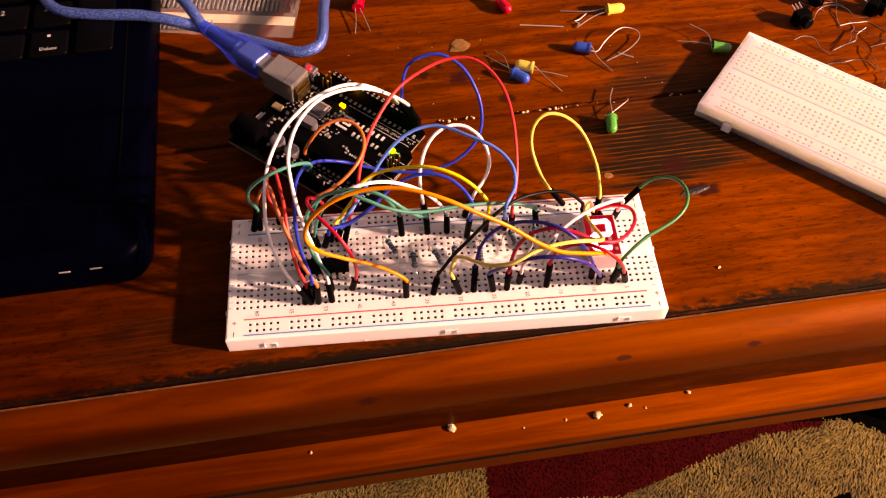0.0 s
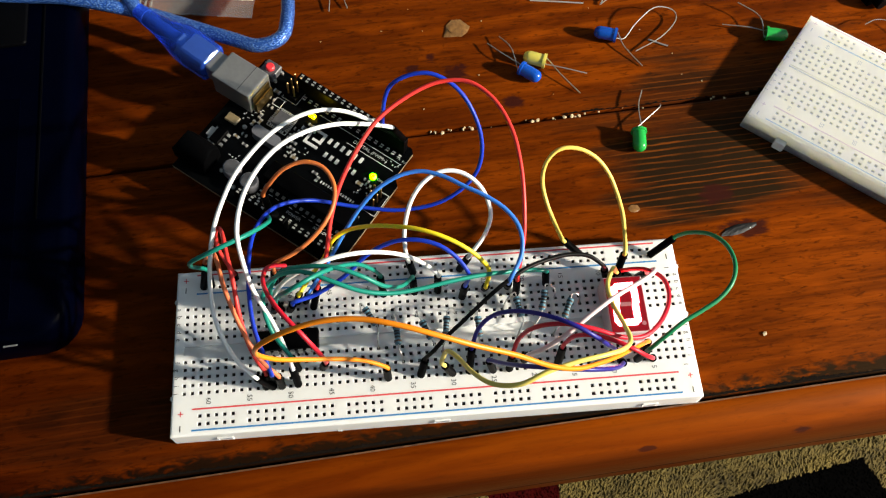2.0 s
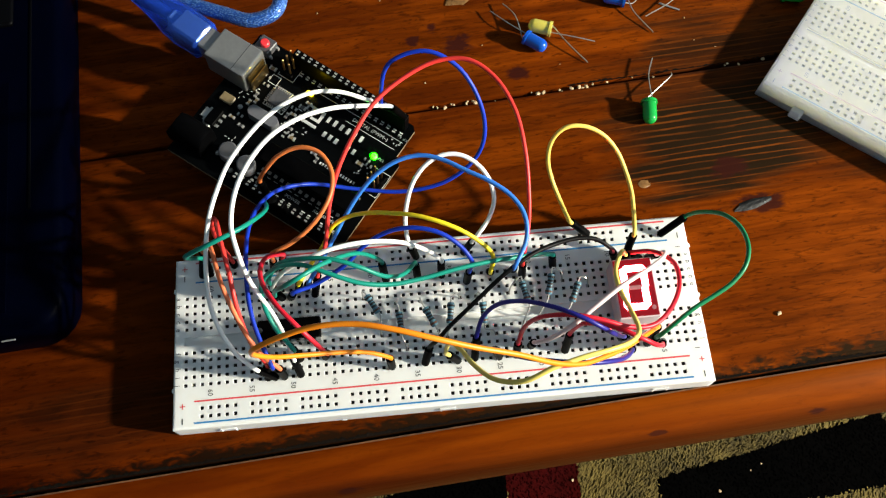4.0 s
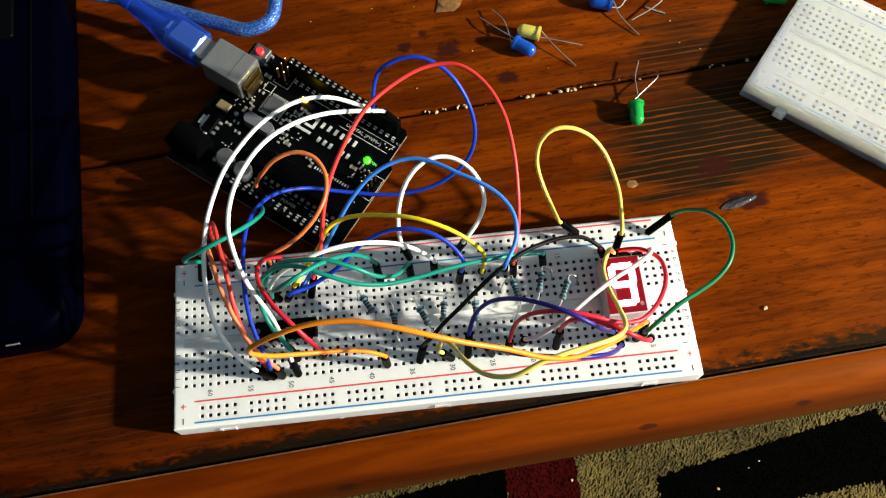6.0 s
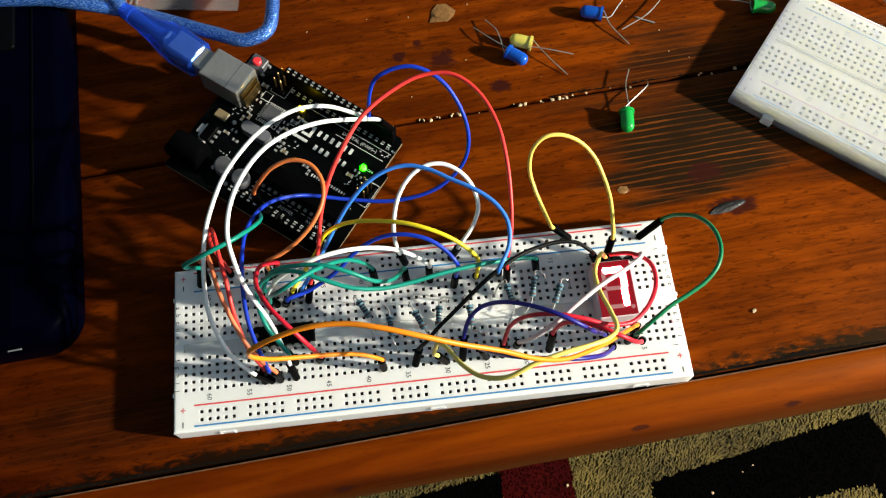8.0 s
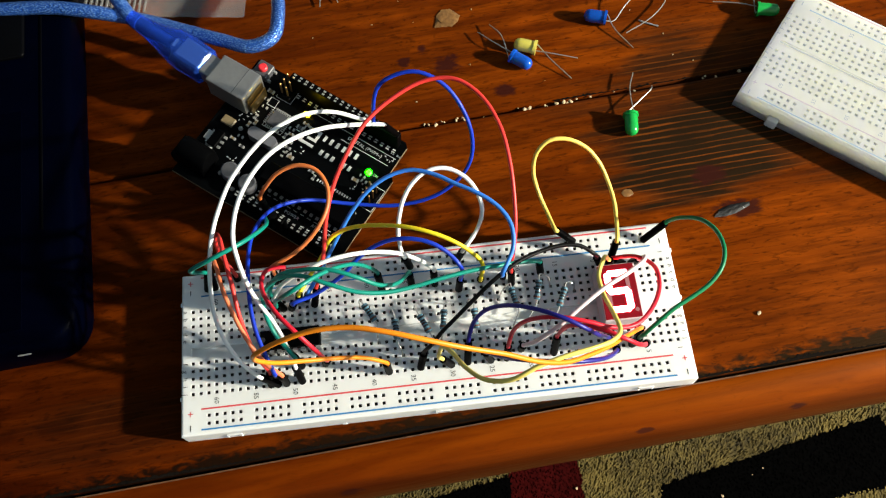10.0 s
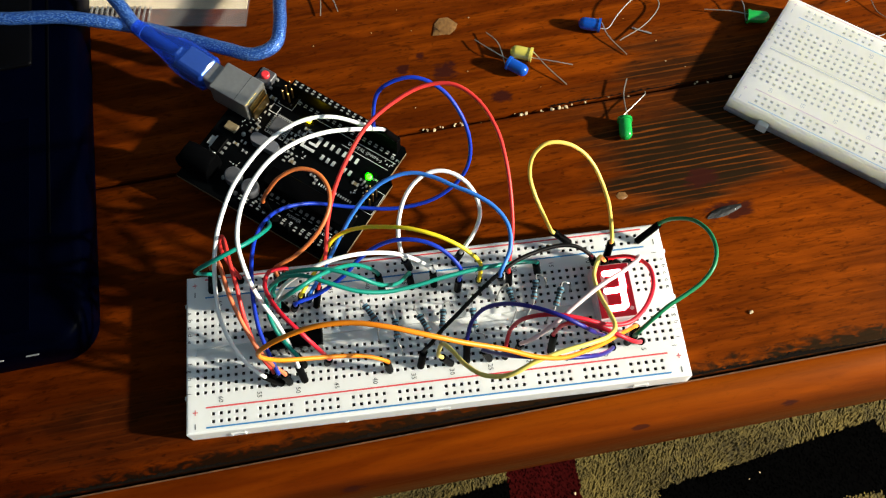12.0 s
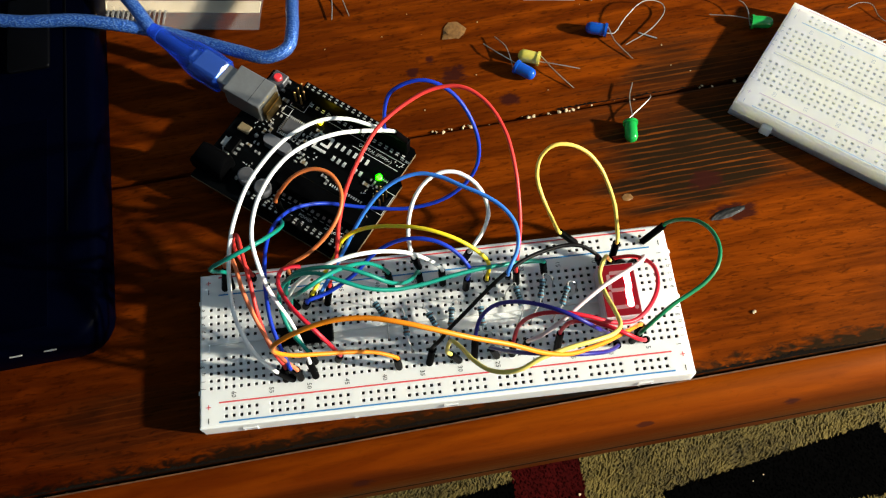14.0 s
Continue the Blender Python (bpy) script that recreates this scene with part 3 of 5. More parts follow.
# capacitors
for x, y in ((0.0192, 0.0093), (0.0270, 0.0086)):
    cap = part("capacitor", add_ring_stack(bmesh.new(), [(0.0031, 0), (0.0032, 0.0004), (0.0028, 0.0012), (0.0032, 0.002), (0.0032, 0.0050), (0.0029, 0.0054)], 20, pose(x, y, ZB)), CAN_GREY, uno, "silver can with a dark stripe", smooth=True)
    part("stripe", add_ring_stack(bmesh.new(), [(0.0026, 0), (0.0026, 0.0001)], 20, pose(x, y, ZB + 0.00545)), GREY_PART, cap)
    part("foot", box(x - 0.0033, x + 0.0033, y - 0.0033, y + 0.0033, ZB, ZB + 0.0009, 0.0004), BLACK_PLASTIC, cap)
# crystal can
bm = bmesh.new()
ring_lo, ring_hi = [], []
for k in range(24):
    a = 2 * math.pi * k / 24
    cx = 0.0243 if math.cos(a) > 0 else 0.0170
    for ring, z, r in ((ring_lo, ZB, 0.0023), (ring_hi, ZB + 0.0035, 0.0021)):
        ring.append(bm.verts.new((cx + r * math.cos(a), 0.0266 + r * math.sin(a), z)))
for k in range(24):
    bm.faces.new((ring_lo[k], ring_lo[(k + 1) % 24], ring_hi[(k + 1) % 24], ring_hi[k]))
bm.faces.new(ring_hi)
part("crystal", bm, CAN_GREY, uno, smooth=True)


def chip_body(name, x, y, w, d, h, legs_x=0, legs_y=0, mat=BLACK_PLASTIC, z=ZB):
    body = part(name, box(x - w / 2, x + w / 2, y - d / 2, y + d / 2, z + 0.0002, z + h, 0.0003), mat, uno)
    bm = bmesh.new()
    for k in range(legs_x):
        lx = x - w / 2 + w * (k + 0.5) / legs_x
        for s in (-1, 1):
            add_box(bm, lx - w / legs_x * 0.22, lx + w / legs_x * 0.22, y + s * d / 2 - 0.0001, y + s * (d / 2 + 0.0012), z, z + 0.0004)
    for k in range(legs_y):
        ly = y - d / 2 + d * (k + 0.5) / legs_y
        for s in (-1, 1):
            add_box(bm, x + s * w / 2 - 0.0001, x + s * (w / 2 + 0.0012), ly - d / legs_y * 0.22, ly + d / legs_y * 0.22, z, z + 0.0004)
    if legs_x or legs_y:
        part("leg", bm, STEEL, body)
    return body


chip_body("interface_chip", 0.0205, 0.0358, 0.0062, 0.0062, 0.0012, 8, 8, GREY_PART)
chip_body("processor", 0.0475, 0.0158, 0.0350, 0.0072, 0.0068, 14)
chip_body("regulator", 0.0062, 0.0180, 0.0038, 0.0066, 0.0018, 0, 3)
part("heat_tab", box(0.0018, 0.0041, 0.0162, 0.0198, ZB, ZB + 0.0007), STEEL, uno)
chip_body("fuse", 0.0058, 0.0262, 0.0050, 0.0034, 0.0012, 0, 0, TAN)
# button
button = part("reset_button", box(0.0022, 0.0082, 0.0466, 0.0526, ZB, ZB + 0.0034, 0.0003), GREY_PART, uno, "grey push switch")
part("cap", add_ring_stack(bmesh.new(), [(0.0016, 0), (0.0016, 0.0012), (0.0013, 0.0015)], 16, pose(0.0052, 0.0496, ZB + 0.0034)), RED_BUTTON, button, "round red cap", smooth=True)
for x, y in ((0.0018, 0.0475), (0.0018, 0.0517), (0.0086, 0.0475), (0.0086, 0.0517)):
    part("leg", box(x - 0.0006, x + 0.0006, y - 0.0004, y + 0.0004, ZB, ZB + 0.0012), STEEL, button)
# six-pin programming headers
for x0, y0, sx, sy in ((0.0162, 0.0455, 2, 3), (0.0640, 0.0255, 2, 3)):
    block = part("pin_block", box(x0 - 0.0013, x0 + 0.0013 + (sx - 1) * PITCH * 0.98, y0 - 0.0013 - (sy - 1) * PITCH * 0.0, y0 + 0.0013 + (sy - 1) * PITCH * 0.9, ZB, ZB + 0.0024, 0.0002), BLACK_PLASTIC, uno)
    for i in range(sx):
        for j in range(sy):
            part("pin", box(x0 + i * PITCH - 0.0003, x0 + i * PITCH + 0.0003, y0 + j * PITCH * 0.9 - 0.0003, y0 + j * PITCH * 0.9 + 0.0003, ZB, ZB + 0.0088, 0.0001), GOLD_PAD, block)
# lamps
part("yellow_lamp", box(0.0268, 0.0292, 0.0429, 0.0443, ZB, ZB + 0.0008, 0.0002), AMBER_GLOW, uno, "lit amber lamp")
part("green_lamp", add_ring_stack(bmesh.new(), [(0.00125, 0), (0.00125, 0.0006), (0.0008, 0.0010)], 14, pose(0.0595, 0.0360, ZB)), GREEN_GLOW, uno, "lit green lamp", smooth=True)
# small parts round the chips
rng = random.Random(5)
SMALL = [(0.0125, 0.0292), (0.0142, 0.0310), (0.0129, 0.0330), (0.0262, 0.0322), (0.0278, 0.0338), (0.0290, 0.0310), (0.0268, 0.0358),
         (0.0300, 0.0402), (0.0315, 0.0388), (0.0290, 0.0378), (0.0298, 0.0288), (0.0312, 0.0272), (0.0296, 0.0258), (0.0325, 0.0262),
         (0.0110, 0.0215), (0.0130, 0.0235), (0.0155, 0.0205), (0.0105, 0.0395), (0.0122, 0.0410), (0.0135, 0.0380), (0.0585, 0.0335),
         (0.0600, 0.0322), (0.0570, 0.0310), (0.0420, 0.0255), (0.0440, 0.0240), (0.0330, 0.0065), (0.0310, 0.0085), (0.0118, 0.0445)]
for x, y in SMALL:
    w, d = rng.choice(((0.0016, 0.0008), (0.0020, 0.0012), (0.0008, 0.0016)))
    mat = rng.choice((BLACK_PLASTIC, TAN, GREY_PART))
    bit = part("resistor_chip", box(x - w / 2, x + w / 2, y - d / 2, y + d / 2, ZB, ZB + 0.0006), mat, uno)
    bm = bmesh.new()
    for s in (-1, 1):
        if w > d:
            add_box(bm, x + s * w / 2 - 0.0003, x + s * w / 2 + 0.0003, y - d / 2 - 0.0001, y + d / 2 + 0.0001, ZB, ZB + 0.00065)
        else:
            add_box(bm, x - w / 2 - 0.0001, x + w / 2 + 0.0001, y + s * d / 2 - 0.0003, y + s * d / 2 + 0.0003, ZB, ZB + 0.00065)
    part("solder_end", bm, STEEL, bit)
# print: maker's mark and name as plain bars, then the readable words
ZP = ZB + 0.00004


def bars(x0, x1, y, h, count, fill=0.5):
    """Bars in place of letters."""
    step = (x1 - x0) / count
    bm = bmesh.new()
    for k in range(count):
        a, b = x0 + k * step, x0 + (k + fill) * step
        add_box(bm, a, b, y - h / 2, y + h / 2, ZP - 0.00003, ZP)
    tagged(part("print", bm, SILK, uno), kind="stuff")


bars(0.0385, 0.0545, 0.0390, 0.0024, 6, 0.42)
bars(0.0402, 0.0474, 0.0336, 0.0021, 3)
bars(0.0500, 0.0545, 0.0336, 0.0021, 2)
bars(0.0455, 0.0600, 0.0240, 0.0010, 14, 0.5)
bm = bmesh.new()
for x0, x1, y0, y1 in ((0.0310, 0.0370, 0.0394, 0.0405), (0.0359, 0.0370, 0.0358, 0.0394), (0.0332, 0.0359, 0.0358, 0.0368),
                       (0.0310, 0.0320, 0.0334, 0.0385), (0.0320, 0.0370, 0.0334, 0.0345)):
    add_box(bm, x0, x1, y0, y1, ZP - 0.00003, ZP)
tagged(part("print", bm, SILK, uno), kind="stuff")
bm = bmesh.new()
for k in range(15):
    add_box(bm, 0.0295 + k * 0.0023, 0.0310 + k * 0.0023, 0.0208, 0.0213, ZP - 0.00003, ZP)
for k in range(12):
    add_box(bm, 0.031 + k * 0.0028, 0.0325 + k * 0.0028, 0.0098, 0.0100, ZP - 0.00003, ZP)
add_box(bm, 0.030, 0.0650, 0.0455, 0.0457, ZP - 0.00003, ZP)
add_box(bm, 0.0440, 0.0640, 0.0418, 0.0420, ZP - 0.00003, ZP)
tagged(part("print", bm, SILK, uno), kind="stuff")
# pin names too small to read, outlines round the chips, arrows and pads
bm = bmesh.new()
for k in range(18):
    x = 0.0188 + k * PITCH + (0.0006 if k > 9 else 0)
    for j in range(2):
        add_box(bm, x - 0.0006, x + 0.0006, 0.0474 + j * 0.0009, 0.0479 + j * 0.0009, ZP - 0.00003, ZP)
for k in range(14):
    x = 0.0279 + k * PITCH + (0.0026 if k > 7 else 0)
    for j in range(3):
        add_box(bm, x - 0.0005, x + 0.0005, 0.0046 + j * 0.0007, 0.0050 + j * 0.0007, ZP - 0.00003, ZP)
tagged(part("print", bm, SILK, uno), kind="stuff")
for x0, x1, y0, y1 in ((0.0165, 0.0246, 0.0315, 0.0400), (0.0625, 0.0684, 0.0235, 0.0330), (0.0142, 0.0206, 0.0438, 0.0522), (0.0130, 0.0165, 0.0395, 0.0430)):
    bm = bmesh.new()
    for a, b, c, d in ((x0, x1, y0, y0 + 0.0002), (x0, x1, y1 - 0.0002, y1), (x0, x0 + 0.0002, y0, y1), (x1 - 0.0002, x1, y0, y1)):
        add_box(bm, a, b, c, d, ZP - 0.00003, ZP)
    tagged(part("print", bm, SILK, uno), kind="stuff")
rng = random.Random(31)
bm = bmesh.new()
for cx, cy, n in ((0.0118, 0.0345, 6), (0.0285, 0.0350, 7), (0.0270, 0.0290, 6), (0.0330, 0.0300, 5), (0.0600, 0.0300, 6), (0.0580, 0.0275, 4), (0.0090, 0.0300, 5), (0.0150, 0.0140, 5), (0.0330, 0.0150, 0), (0.0630, 0.0440, 5)):
    for k in range(n):
        x, y = cx + rng.uniform(-0.0022, 0.0022), cy + rng.uniform(-0.0016, 0.0016)
        w, h = rng.choice(((0.0009, 0.00025), (0.00025, 0.0007), (0.0005, 0.0005)))
        add_box(bm, x, x + w, y, y + h, ZP - 0.00003, ZP)
tagged(part("print", bm, SILK, uno), kind="stuff")
for x, y in ((0.0045, 0.0150), (0.0062, 0.0142), (0.0150, 0.0080), (0.0222, 0.0052), (0.0302, 0.0060), (0.0110, 0.0262), (0.0248, 0.0262)):
    part("solder_blob", add_ring_stack(bmesh.new(), [(0.0009, 0), (0.0008, 0.0004), (0.0004, 0.0008)], 10, pose(x, y, ZB)), STEEL, uno, "bright solder blob", smooth=True)
for words, size, x, y in (("DIGITAL (PWM~)", 0.0019, 0.0530, 0.0437), ("ON", 0.0014, 0.0622, 0.0362), ("POWER", 0.0017, 0.0455, 0.0080), ("TX", 0.0013, 0.0628, 0.0470),
                          ("5V", 0.0015, 0.0395, 0.0058), ("A0", 0.0015, 0.0510, 0.0058), ("A1", 0.0015, 0.0535, 0.0058), ("A5", 0.0015, 0.0635, 0.0058),
                          ("ANALOG IN", 0.0015, 0.0575, 0.0085), ("RX", 0.0013, 0.0652, 0.0470)):
    lettering(words, size, x, y, ZP, 0, SILK, uno)

# ---- USB lead ----
SHIELD = material("shield_through_blue", (0.020, 0.050, 0.17), 0.4, metal=0.3, spread=0.3, size=600)
BLUE_CLEAR = material("clear_blue_moulding", (0.035, 0.15, 0.92), 0.18, through_light=0.85, ior=1.3)


def braid_material():
    """Clear blue jacket over a woven metal screen."""
    m = material("blue_braided_jacket", (0.05, 0.17, 0.60), 0.28, spread=0.15, size=500, coat=0.6)
    nt = m.node_tree
    b = nt.nodes["Principled BSDF"]
    tc, mp, tx = nt.nodes.new("ShaderNodeTexCoord"), nt.nodes.new("ShaderNodeMapping"), nt.nodes.new("ShaderNodeTexVoronoi")
    mp.inputs["Rotation"].default_value = (0.3, 0.4, 0.7)
    mp.inputs["Scale"].default_value = (0.5, 1.0, 1.0)
    tx.inputs["Scale"].default_value = 2000
    mr, mix = nt.nodes.new("ShaderNodeMapRange"), nt.nodes.new("ShaderNodeMix")
    mr.inputs[1].default_value, mr.inputs[2].default_value = 0.15, 0.6
    mix.data_type = "RGBA"
    mix.inputs[6].default_value, mix.inputs[7].default_value = (0.13, 0.27, 0.62, 1), (0.017, 0.085, 0.37, 1)
    nt.links.new(tc.outputs["Object"], mp.inputs[0])
    nt.links.new(mp.outputs[0], tx.inputs["Vector"])
    nt.links.new(tx.outputs["Distance"], mr.inputs[0])
    nt.links.new(mr.outputs[0], mix.inputs[0])
    nt.links.new(mix.outputs[2], b.inputs["Base Color"])
    strand = nt.nodes.new("ShaderNodeBump")
    strand.invert = True
    strand.inputs["Strength"].default_value, strand.inputs["Distance"].default_value = 0.8, 0.0004
    nt.links.new(tx.outputs["Distance"], strand.inputs["Height"])
    nt.links.new(strand.outputs[0], b.inputs["Normal"])
    b.inputs["Metallic"].default_value = 0.45
    return m


BRAID = braid_material()
UNO = pose(-0.0860, 0.0678, 0.0060, 0, 5.5, -37.05)
lead = empty("usb_cable", UNO @ pose(-0.0064, 0.0381, 0.0098, 0, 0, -3.2) @ pose(0.0064, -0.0381, -0.0098), "clear blue braided USB cable with a square plug", "cable")
plug = part("plug_shell", box(-0.0115, -0.0060, 0.0340, 0.0422, 0.0062, 0.0138, 0.0005), SHELL, lead, "bright steel plug tip")
bm = bmesh.new()
loops = []
for x, w, h in ((-0.0108, 0.0052, 0.0046), (-0.0116, 0.0060, 0.0054), (-0.0210, 0.0063, 0.0056), (-0.0260, 0.0060, 0.0052), (-0.0330, 0.0044, 0.0040), (-0.0400, 0.0033, 0.0032), (-0.0470, 0.0028, 0.0028)):
    ring = []
    for k in range(20):
        a = 2 * math.pi * k / 20
        e = 0.45 if x > -0.028 else 0.8
        ring.append(bm.verts.new((x, 0.0381 + w * math.copysign(abs(math.cos(a)) ** e, math.cos(a)), 0.0098 + h * math.copysign(abs(math.sin(a)) ** e, math.sin(a)))))
    loops.append(ring)
for a, b in zip(loops, loops[1:]):
    for k in range(20):
        bm.faces.new((a[k], a[(k + 1) % 20], b[(k + 1) % 20], b[k]))
bm.faces.new(loops[-1])
bm.faces.new(list(reversed(loops[0])))
bmesh.ops.recalc_face_normals(bm, faces=bm.faces)
boot = part("plug_moulding", bm, BLUE_CLEAR, lead, "clear blue moulded grip", smooth=True)
boot.visible_shadow = False
part("inner_shield", box(-0.0225, -0.0112, 0.0340, 0.0422, 0.0062, 0.0140, 0.0006), SHELL, boot, "steel plug shell seen through the blue")
part("crimp", box(-0.0262, -0.0222, 0.0358, 0.0404, 0.0072, 0.0128, 0.0008), STEEL, boot, "bright crimp seen through the blue")
part("core", add_tube(bmesh.new(), [(-0.0258, 0.0381, 0.0098), (-0.0330, 0.0381, 0.0098), (-0.0440, 0.0381, 0.0098)], 0.0019, 10, 3), SHIELD, boot, "screened core seen through the blue", smooth=True)
part("jacket", add_tube(bmesh.new(), [(-0.043, 0.0381, 0.0098), (-0.047, 0.0381, 0.0098), *[lead.matrix_basis.inverted() @ Vector(p) for p in
                         ((-0.1040, 0.1365, 0.0240), (-0.1105, 0.1455, 0.0255), (-0.124, 0.163, 0.0265), (-0.150, 0.195, 0.0265))]], 0.0026, 12), BRAID, lead, smooth=True)
run = [(-0.1760, 0.2050, 0.0236), (-0.1765, 0.1650, 0.0236), (-0.1660, 0.1425, 0.0236), (-0.1500, 0.1360, 0.0236), (-0.1270, 0.1335, 0.0236), (-0.1100, 0.1305, 0.0215),
       (-0.0940, 0.1285, 0.0165), (-0.0800, 0.1230, 0.0155), (-0.0655, 0.1165, 0.0155), (-0.0555, 0.1122, 0.0160), (-0.0468, 0.1150, 0.0165), (-0.0446, 0.1250, 0.0160),
       (-0.0445, 0.1400, 0.0140), (-0.0430, 0.1700, 0.0085), (-0.0410, 0.2050, 0.0027)]
tagged(part("usb_cable", add_tube(bmesh.new(), run, 0.0026, 12), BRAID, smooth=True), "clear blue braided cable looped across laptop and table", "cable")

# ---- parts on the breadboard ----
# shift-register chip
chip = empty("logic_chip", pose(-0.0460, 0, TOP), "black sixteen-pin chip across the breadboard channel", "chip")
bm = box(-0.0097, 0.0097, -0.0032, 0.0032, 0.0012, 0.0046, 0.0004)
part("body", bm, BLACK_PLASTIC, chip)
for k in range(8):
    for s in (-1, 1):
        x = (k - 3.5) * PITCH
        bm = box(x - 0.0007, x + 0.0007, s * 0.0036 - 0.0004, s * 0.0036 + 0.0004, 0.0002, 0.0030)
        add_box(bm, x - 0.00025, x + 0.00025, s * 0.0038 - 0.0002, s * 0.0038 + 0.0002, -0.0020, 0.0004)
        part("leg", bm, STEEL, chip)
part("notch", add_ring_stack(bmesh.new(), [(0.0009, 0), (0.0009, 0.00005)], 12, pose(-0.0088, 0, 0.0046)), GREY_PART, chip)

# resistors
RES_BODY = material("blue_green_lacquer", (0.062, 0.155, 0.21), 0.4, spread=0.1, size=600, coat=0.3)
BAND_DARK = material("dark_band", (0.006, 0.006, 0.009), 0.5, spread=0.1, size=900)
BAND_RUST = material("rust_band", (0.07, 0.025, 0.012), 0.5, spread=0.1, size=900)


def resistor(x0, y0, x1, y1, z0, z1, h0, h1):
    """A small resistor whose body runs between two points (millimetres), with its leads in the holes h0 and h1."""
    a, b = Vector((x0, y0, z0)) / 1000, Vector((x1, y1, z1)) / 1000
    axis = (b - a).normalized()
    mid = (a + b) / 2
    turn = axis.to_track_quat("Z", "Y").to_matrix().to_4x4()
    body_m = Matrix.Translation(mid) @ turn
    thing = empty("resistor", Matrix.Identity(4), "small blue-green banded resistor standing in the breadboard", "resistor", "resistors on the breadboard")
    prof = [(0.0004, -0.0033), (0.0010, -0.0032), (0.00118, -0.0026), (0.00115, -0.0019), (0.0009, -0.0014), (0.0009, 0.0014), (0.00115, 0.0019), (0.00118, 0.0026), (0.0010, 0.0032), (0.0004, 0.0033)]
    body = part("body", add_ring_stack(bmesh.new(), prof, 12), RES_BODY, thing, m=body_m, smooth=True)
    for z, mat in ((-0.0022, BAND_DARK), (-0.0010, BAND_DARK), (-0.0001, BAND_DARK), (0.0009, BAND_DARK), (0.0023, BAND_RUST)):
        r = 0.00121 if abs(z) > 0.0018 else 0.00094
        part("band", add_ring_stack(bmesh.new(), [(r, z - 0.0003), (r, z + 0.0003)], 12, cap=False), mat, body)
    for end, way, hole in ((a, -axis, h0), (b, axis, h1)):
        foot = Vector((*hole, 8.5)) / 1000
        bend = end + way * 0.0018
        top = Vector((foot.x * 0.7 + bend.x * 0.3, foot.y * 0.7 + bend.y * 0.3, max(bend.z - 0.001, 0.0105)))
        part("lead", add_tube(bmesh.new(), [end - way * 0.0005, bend, top, foot + Vector((0, 0, -0.002))], 0.00026, 6, 5), STEEL, thing)


resistor(-20.9, 6.8, -18.2, 2.2, 16, 15, (-22.9, 8.9), (-17.8, -3.8))
resistor(-11.6, 0.9, -11.3, -5.0, 15, 15, (-12.7, 6.35), (-10.2, -8.9))
resistor(-3.6, 1.9, -0.9, -3.9, 15, 14, (-5.1, 6.35), (0, -6.35))
resistor(4.5, 2.6, 3.6, -3.3, 15, 14, (7.6, 6.35), (2.5, -6.35))
resistor(14.2, 2.0, 14.3, -4.0, 15, 13, (12.7, 6.35), (17.8, -6.35))
resistor(27.0, 7.4, 28.1, 1.0, 15, 15, (22.9, 6.35), (25.4, -6.35))
resistor(36.4, 8.9, 34.8, 2.9, 16, 14, (40.6, 8.9), (30.5, -3.8))
resistor(44.4, 5.6, 41.7, -0.1, 15, 14, (48.3, 6.35), (38.1, -3.8))

# one-digit display
# face emission stands in for red glow spreading from the lit segments
FACE_RED = material("dark_red_face_with_glow", (0.08, 0.003, 0.006), 0.4, spread=0.1, size=500, gloss=0.2, emit=(1.0, 0.004, 0.03), power=0.15)
CASE_CLEAR = material("milky_side_wall", (0.55, 0.42, 0.44), 0.35, spread=0.08, size=500)
SEG_OFF = material("unlit_segment", (0.30, 0.13, 0.14), 0.45, spread=0.05, size=500)
SEG_ON = material("lit_segment", (0.9, 0.3, 0.3), 0.4, emit=(1.0, 0.10, 0.13), power=38.0)
display = empty("digit_display", pose(0.0609, 0.0012, TOP), "red one-digit lamp display counting down, plugged into the breadboard", "display")
part("case", box(-0.0063, 0.0063, -0.0095, 0.0095, 0.0006, 0.0096, 0.0003), CASE_CLEAR, display, "milky pink side walls")
part("face", box(-0.0058, 0.0058, -0.0091, 0.0091, 0.0095, 0.0098, 0.0001), FACE_RED, display, "dark red front with the segments' glow added")
for k in range(5):
    for s in (-1, 1):
        part("pin", box((k - 2) * PITCH - 0.00025, (k - 2) * PITCH + 0.00025, s * 0.00762 - 0.0002, s * 0.00762 + 0.0002, -0.003, 0.0008), STEEL, display)
part("point", add_ring_stack(bmesh.new(), [(0.0007, 0), (0.0007, 0.00008)], 14, pose(0.0045, -0.0066, 0.0098)), SEG_OFF, display, "round decimal point")


def segment_mesh(length, upright, grow=0.0):
    """A bar with pointed ends."""
    h, w = length / 2 + grow, 0.00065 + grow
    c = w * 0.45
    pts = [(-h, c), (-h + c, w), (h - c, w), (h, c), (h, -c), (h - c, -w), (-h + c, -w), (-h, -c)]
    bm = bmesh.new()
    lo = [bm.verts.new((q, p, -0.00008) if upright else (p, q, -0.00008)) for p, q in pts]
    hi = [bm.verts.new((v.co.x, v.co.y, 0.00008)) for v in lo]
    bm.faces.new(lo)
    bm.faces.new(hi)
    for k in range(len(pts)):
        j = (k + 1) % len(pts)
        bm.faces.new((lo[k], lo[j], hi[j], hi[k]))
    bmesh.ops.recalc_face_normals(bm, faces=bm.faces)
    return bm


SW, SH, SLANT = 0.0062, 0.0061, 0.06
SEGMENTS = {"a": (0, SH, False), "g": (0, 0, False), "d": (0, -SH, False), "f": (-SW / 2, SH / 2, True), "b": (SW / 2, SH / 2, True),
            "e": (-SW / 2, -SH / 2, True), "c": (SW / 2, -SH / 2, True)}
LIGHT_BARS = {}
